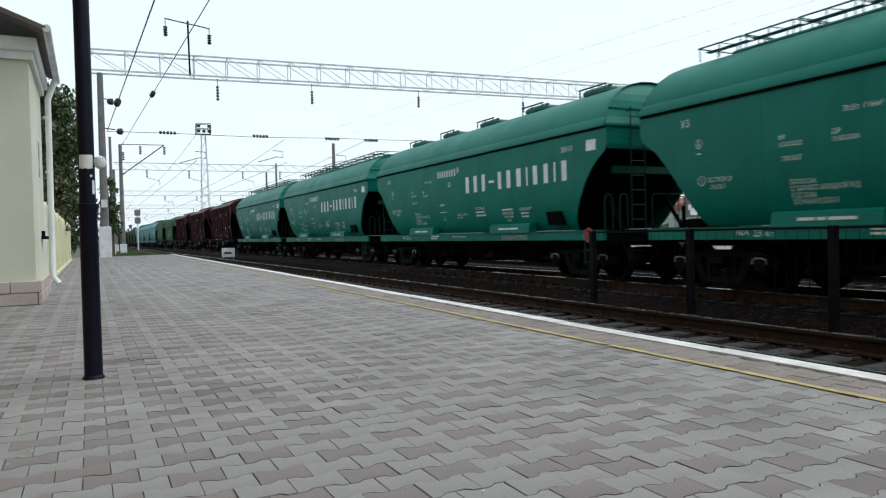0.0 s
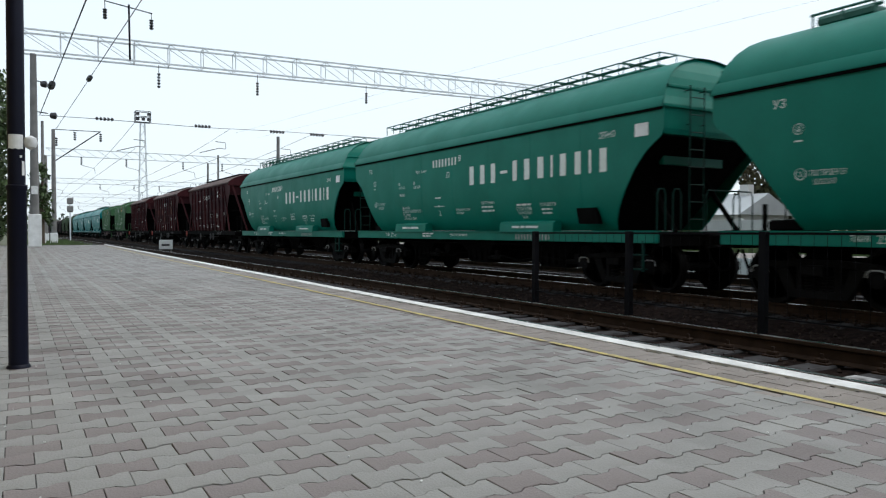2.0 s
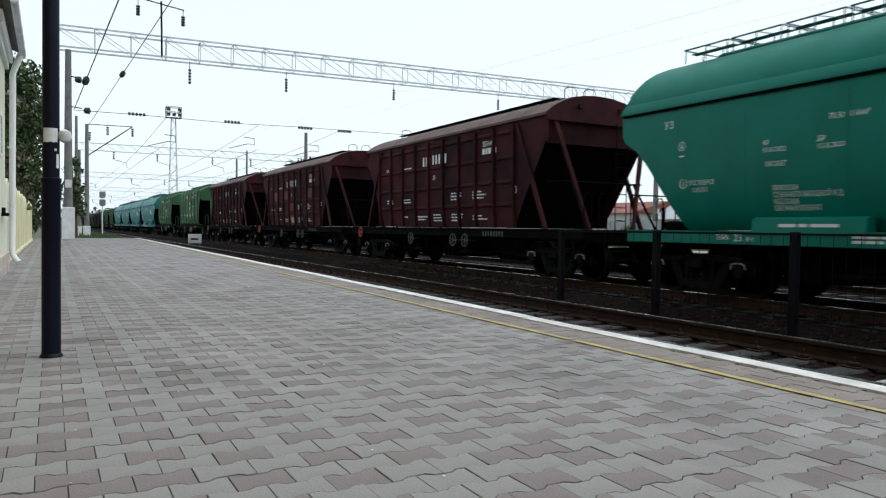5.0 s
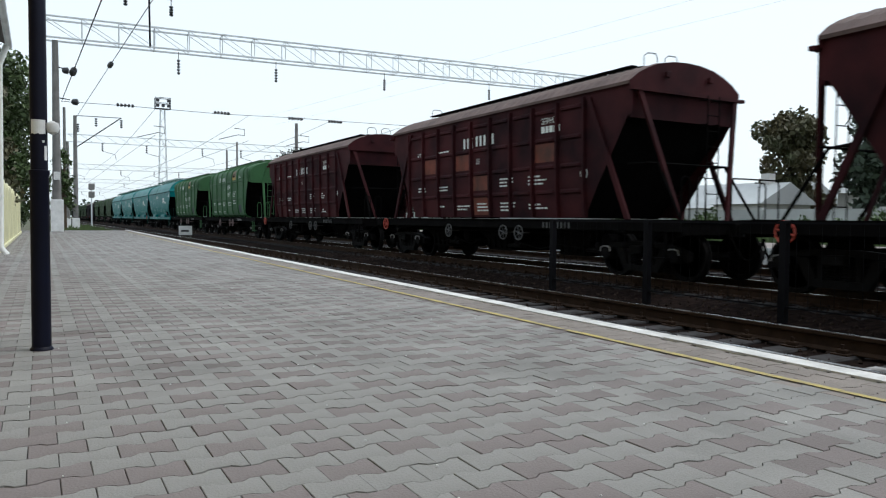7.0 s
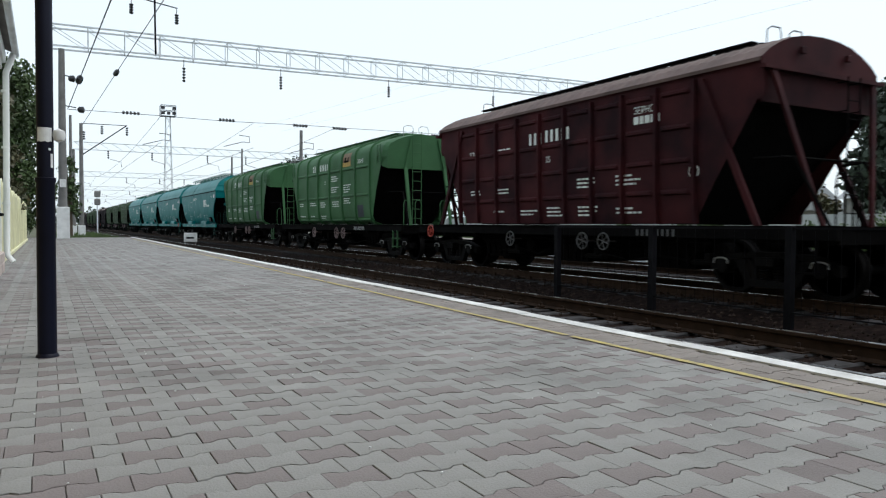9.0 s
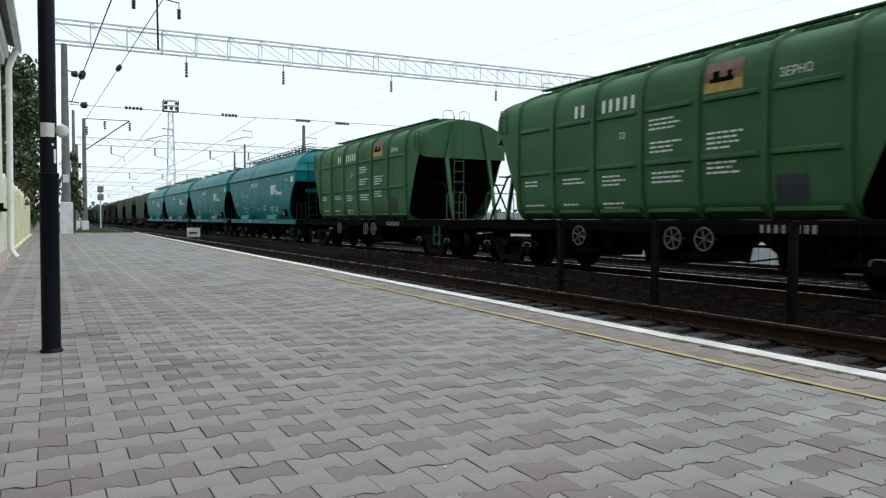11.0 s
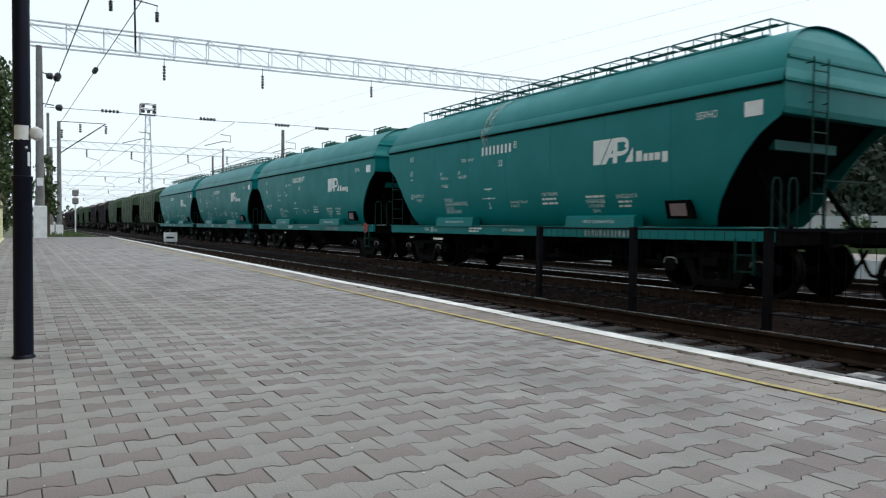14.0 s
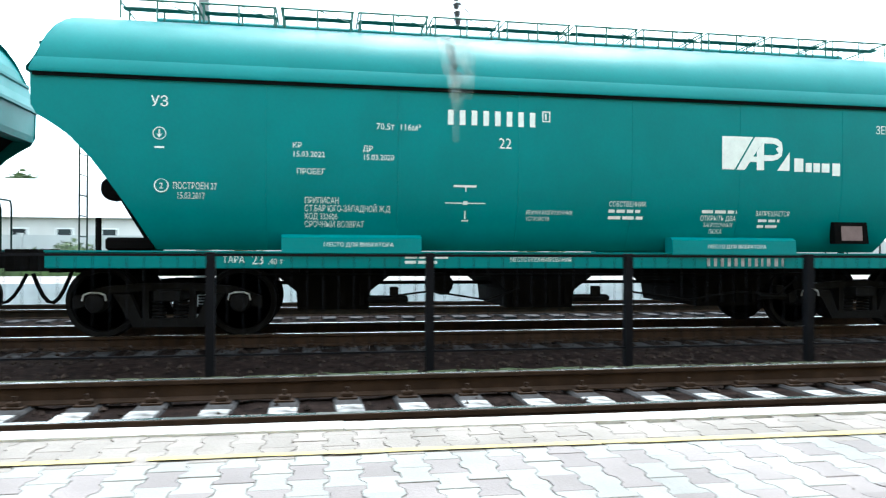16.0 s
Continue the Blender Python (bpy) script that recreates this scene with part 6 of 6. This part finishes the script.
# ---- beyond the train ----
def make_far_side():
    g = Geo().box(18.7, 24.0, -60, 120, -0.62, 0.10)
    p = solid("platform_far", g, M["strip"], "far platform with a whitewashed side wall", "platform", kind="structure")
    for k in range(60):
        y = -30 + k * 2.5
        part("side_panel", Geo().box(18.64, 18.70, y + 0.01, y + 2.49, -0.56, 0.11), M["whitewash"], p)
    g = Geo().box(24.0, 31.5, -80, 160, -0.62, -0.05)
    solid("verge", g, M["earth"], "weedy verge behind the far platform", "ground", kind="structure")
    rng = np.random.RandomState(2)
    # tufts of grass
    n = 9000
    x, y = rng.uniform(24.2, 31, n), rng.uniform(-25, 70, n)
    h = 0.12 + 0.3 * rng.rand(n)
    v = np.zeros((n, 3, 3))
    a = rng.uniform(0, 6.28, n)
    for k, (s, up) in enumerate(((-1, 0), (1, 0), (0.3, 1))):
        v[:, k, 0] = x + s * 0.05 * np.cos(a)
        v[:, k, 1] = y + s * 0.10
        v[:, k, 2] = -0.06 + up * h * 1.6
    ob = new("grass", mesh_of("grass", v.reshape(-1, 3).tolist(), np.arange(3 * n).reshape(-1, 3).tolist(), M["grass"]))
    tagged(ob, "rough green grass on the verge", "grass", kind="stuff")
    n = 4000
    x, y = rng.uniform(0.5, 8.6, n), rng.uniform(50.5, 95, n)
    keep = x < 4.9
    x, y = x[keep], y[keep]
    n = len(x)
    h = 0.10 + 0.25 * rng.rand(n)
    v = np.zeros((n, 3, 3))
    for k, (s, up) in enumerate(((-1, 0), (1, 0), (0.3, 1))):
        v[:, k, 0] = x + s * 0.08
        v[:, k, 1] = y
        v[:, k, 2] = -0.45 + up * h * 1.5
    ob = new("trackside_grass", mesh_of("trackside_grass", v.reshape(-1, 3).tolist(), np.arange(3 * n).reshape(-1, 3).tolist(), M["grass"]))
    tagged(ob, "green grass beyond the end of the platform", "grass", kind="stuff")
    g = Geo().box(-4, 4.9, 50.3, 120, -0.62, -0.42)
    solid("grass_bank", g, M["earth"], "earth bank beyond the platform end", "ground", kind="structure")
    # precast wall
    w = thing("boundary_wall", "pale grey precast concrete boundary wall behind the station", "wall")
    for k in range(52):
        y = -60 + k * 3.0
        part("wall_panel", Geo().box(32.0, 32.12, y + 0.02, y + 2.98, -0.62, 1.52), M["panel_wall"], w)
        part("wall_post", Geo().box(31.94, 32.18, y - 0.08, y + 0.08, -0.62, 1.60), M["panel_wall"], w)
    for i, (x, y, r) in enumerate(((29.5, 9.5, 1.0), (30, 12.5, 0.8), (29.2, 17, 1.1), (30.2, 21, 0.9), (29.6, 26, 1.2), (30, 3, 0.9), (29.8, -3, 0.8), (30, -9, 1.0), (29.4, 32, 1.0))):
        t = thing("bush", "low green bush in front of the boundary wall", "bush", "bushes", (x, y, -0.1))
        s = Geo()
        for k in range(5):
            s.tube((0, 0, 0), (math.cos(k * 1.3) * r * 0.6, math.sin(k * 1.3) * r * 0.6, r * 0.9), 0.03, 5, 0.01)
        part("stems", s, M["bark"], t)
        bl = [(math.cos(k * 2.1) * r * 0.6, math.sin(k * 2.1) * r * 0.9, r * (0.35 + 0.18 * (k % 4)), r * 0.5) for k in range(7)]
        part("foliage", leaf_cloud(bl, 900, 0.11, 40 + i, M["leaf"]), None, t)

    def house(x, y0, y1, depth, wall_h, ridge, label, cover="slate", cover_label="grey sheet roof"):
        t = thing("house", label, "house", "houses beyond the wall", (0, 0, -0.6))
        part("wall", Geo().box(x, x + depth, y0, y1, 0, wall_h), M["housewall"], t)
        r = Geo()
        m = x + depth / 2
        r.add([(x - 0.4, y0 - 0.3, wall_h - 0.1), (x - 0.4, y1 + 0.3, wall_h - 0.1), (m, y0 - 0.3, ridge), (m, y1 + 0.3, ridge), (x + depth + 0.4, y0 - 0.3, wall_h - 0.1), (x + depth + 0.4, y1 + 0.3, wall_h - 0.1)],
              [(0, 1, 3, 2), (2, 3, 5, 4), (0, 2, 4), (1, 5, 3), (0, 4, 5, 1)])
        part("roof", r, M[cover], t, cover_label)
        c = Geo().box(m - 0.3, m + 0.3, y1 - 2.5, y1 - 1.9, ridge - 0.4, ridge + 0.6)
        part("chimney", c, M["housewall"], t)
        k = y0 + 1.2
        while k < y1 - 1.2:
            f = part("window", Geo().box(x - 0.05, x + 0.02, k, k + 1.0, wall_h * 0.35, wall_h * 0.80), M["trim"], t)
            part("pane", Geo().box(x - 0.06, x - 0.055, k + 0.08, k + 0.92, wall_h * 0.35 + 0.08, wall_h * 0.80 - 0.08), M["glass"], f)
            k += 2.6

    house(48.0, 6.0, 30.0, 9.0, 3.6, 6.3, "long low house with white walls and a grey roof")
    house(52.0, 37.0, 52.0, 8.0, 2.8, 5.0, "small house with a grey sheet roof beyond the wall")
    house(50.0, 53.0, 70.0, 9.0, 3.4, 4.6, "low white house with a faded red roof beyond the wall", "red_roof", "faded red tiled roof")
    house(38.5, 29.0, 32.5, 5.0, 2.7, 4.0, "small white house close behind the boundary wall")
    house(46.0, -30.0, -6.0, 9.0, 3.2, 5.6, "low white house with a grey roof")
    make_tree(44.5, 31.2, 8.6, 2.4, 21, "leaf_rust", 9000, 0.20, -0.6, "round tree with rusty green leaves beyond the wall", 0.22)
    make_tree(41.5, 23.0, 9.6, 2.7, 22, "leaf_far", 7000, 0.22, -0.6, "tall dark green tree beyond the boundary wall", 0.15)
    make_tree(57.0, 20.8, 7.2, 2.2, 23, "leaf", 4000, 0.2, -0.6, "small round tree among the houses", 0.25)
    make_tree(66.0, 34.0, 10.0, 4.5, 24, "leaf_far", 6000, 0.26, -0.6, "broad dark tree behind the houses", 0.3)
    make_tree(60.0, 120.0, 15.5, 7.0, 25, "leaf_far", 5000, 0.4, -0.6, "broad dark tree far beyond the train", 0.3)
    make_tree(48.0, 150.0, 15.0, 6.0, 26, "leaf_far", 5000, 0.4, -0.6, "broad dark tree far beyond the train", 0.3)
    make_tree(-2.3, 40.0, 8.9, 2.2, 27, "leaf", 12000, 0.13, -0.1, "tall leafy tree behind the slat fence", 0.18)
    make_tree(-2.5, 33.0, 7.0, 1.7, 28, "leaf_rust", 9000, 0.12, -0.1, "tree with yellowing leaves behind the slat fence", 0.18)
    make_tree(-1.9, 49.0, 9.6, 2.4, 29, "leaf", 12000, 0.14, -0.5, "dark leafy tree behind the slat fence", 0.1)
    make_tree(1.7, 66.0, 7.0, 0.9, 30, "leaf", 1200, 0.15, -0.45, "slim young tree beside the masts", 0.3)
    # distant tree belt
    rng = random.Random(6)
    bl = []
    for k in range(130):
        a = radians(-16 + 1.0 * k)
        R = rng.uniform(420, 520)
        bl.append((R * math.sin(a), R * math.cos(a), rng.uniform(1, 6), rng.uniform(6, 11)))
    ob = new("far_woods", leaf_cloud(bl, 16000, 1.6, 77, M["leaf_far"], 0.7))
    tagged(ob, "low dark belt of woods on the horizon", "woods", kind="stuff")


make_pole()
make_building()
make_shading_wall()
make_palisade()
make_overhead()
make_track_fence()
make_far_side()


# ---- what moves: the train rolls past ----
def travelled(t):
    return 8.462 * t + 0.016 * (32 * t - t * t)


def motions():
    for i, (w, y0) in enumerate(WAGONS):
        walk(w, [(k * 0.5, pose(TRAIN_X, y0 - travelled(k * 0.5), TRAIN_Z)) for k in range(33)])
        if i > 11:
            continue
        for b in w.children:
            if not b.name.startswith("bogie"):
                continue
            for ws in b.children:
                if ws.name.startswith("wheelset"):
                    rows = []
                    for k in range(241):
                        s = k / 15.0
                        rows.append((s, pose(0, ws.location[1], 0.478, math.degrees(travelled(s) / 0.478), 0, 0)))
                    walk(ws, rows)


motions()
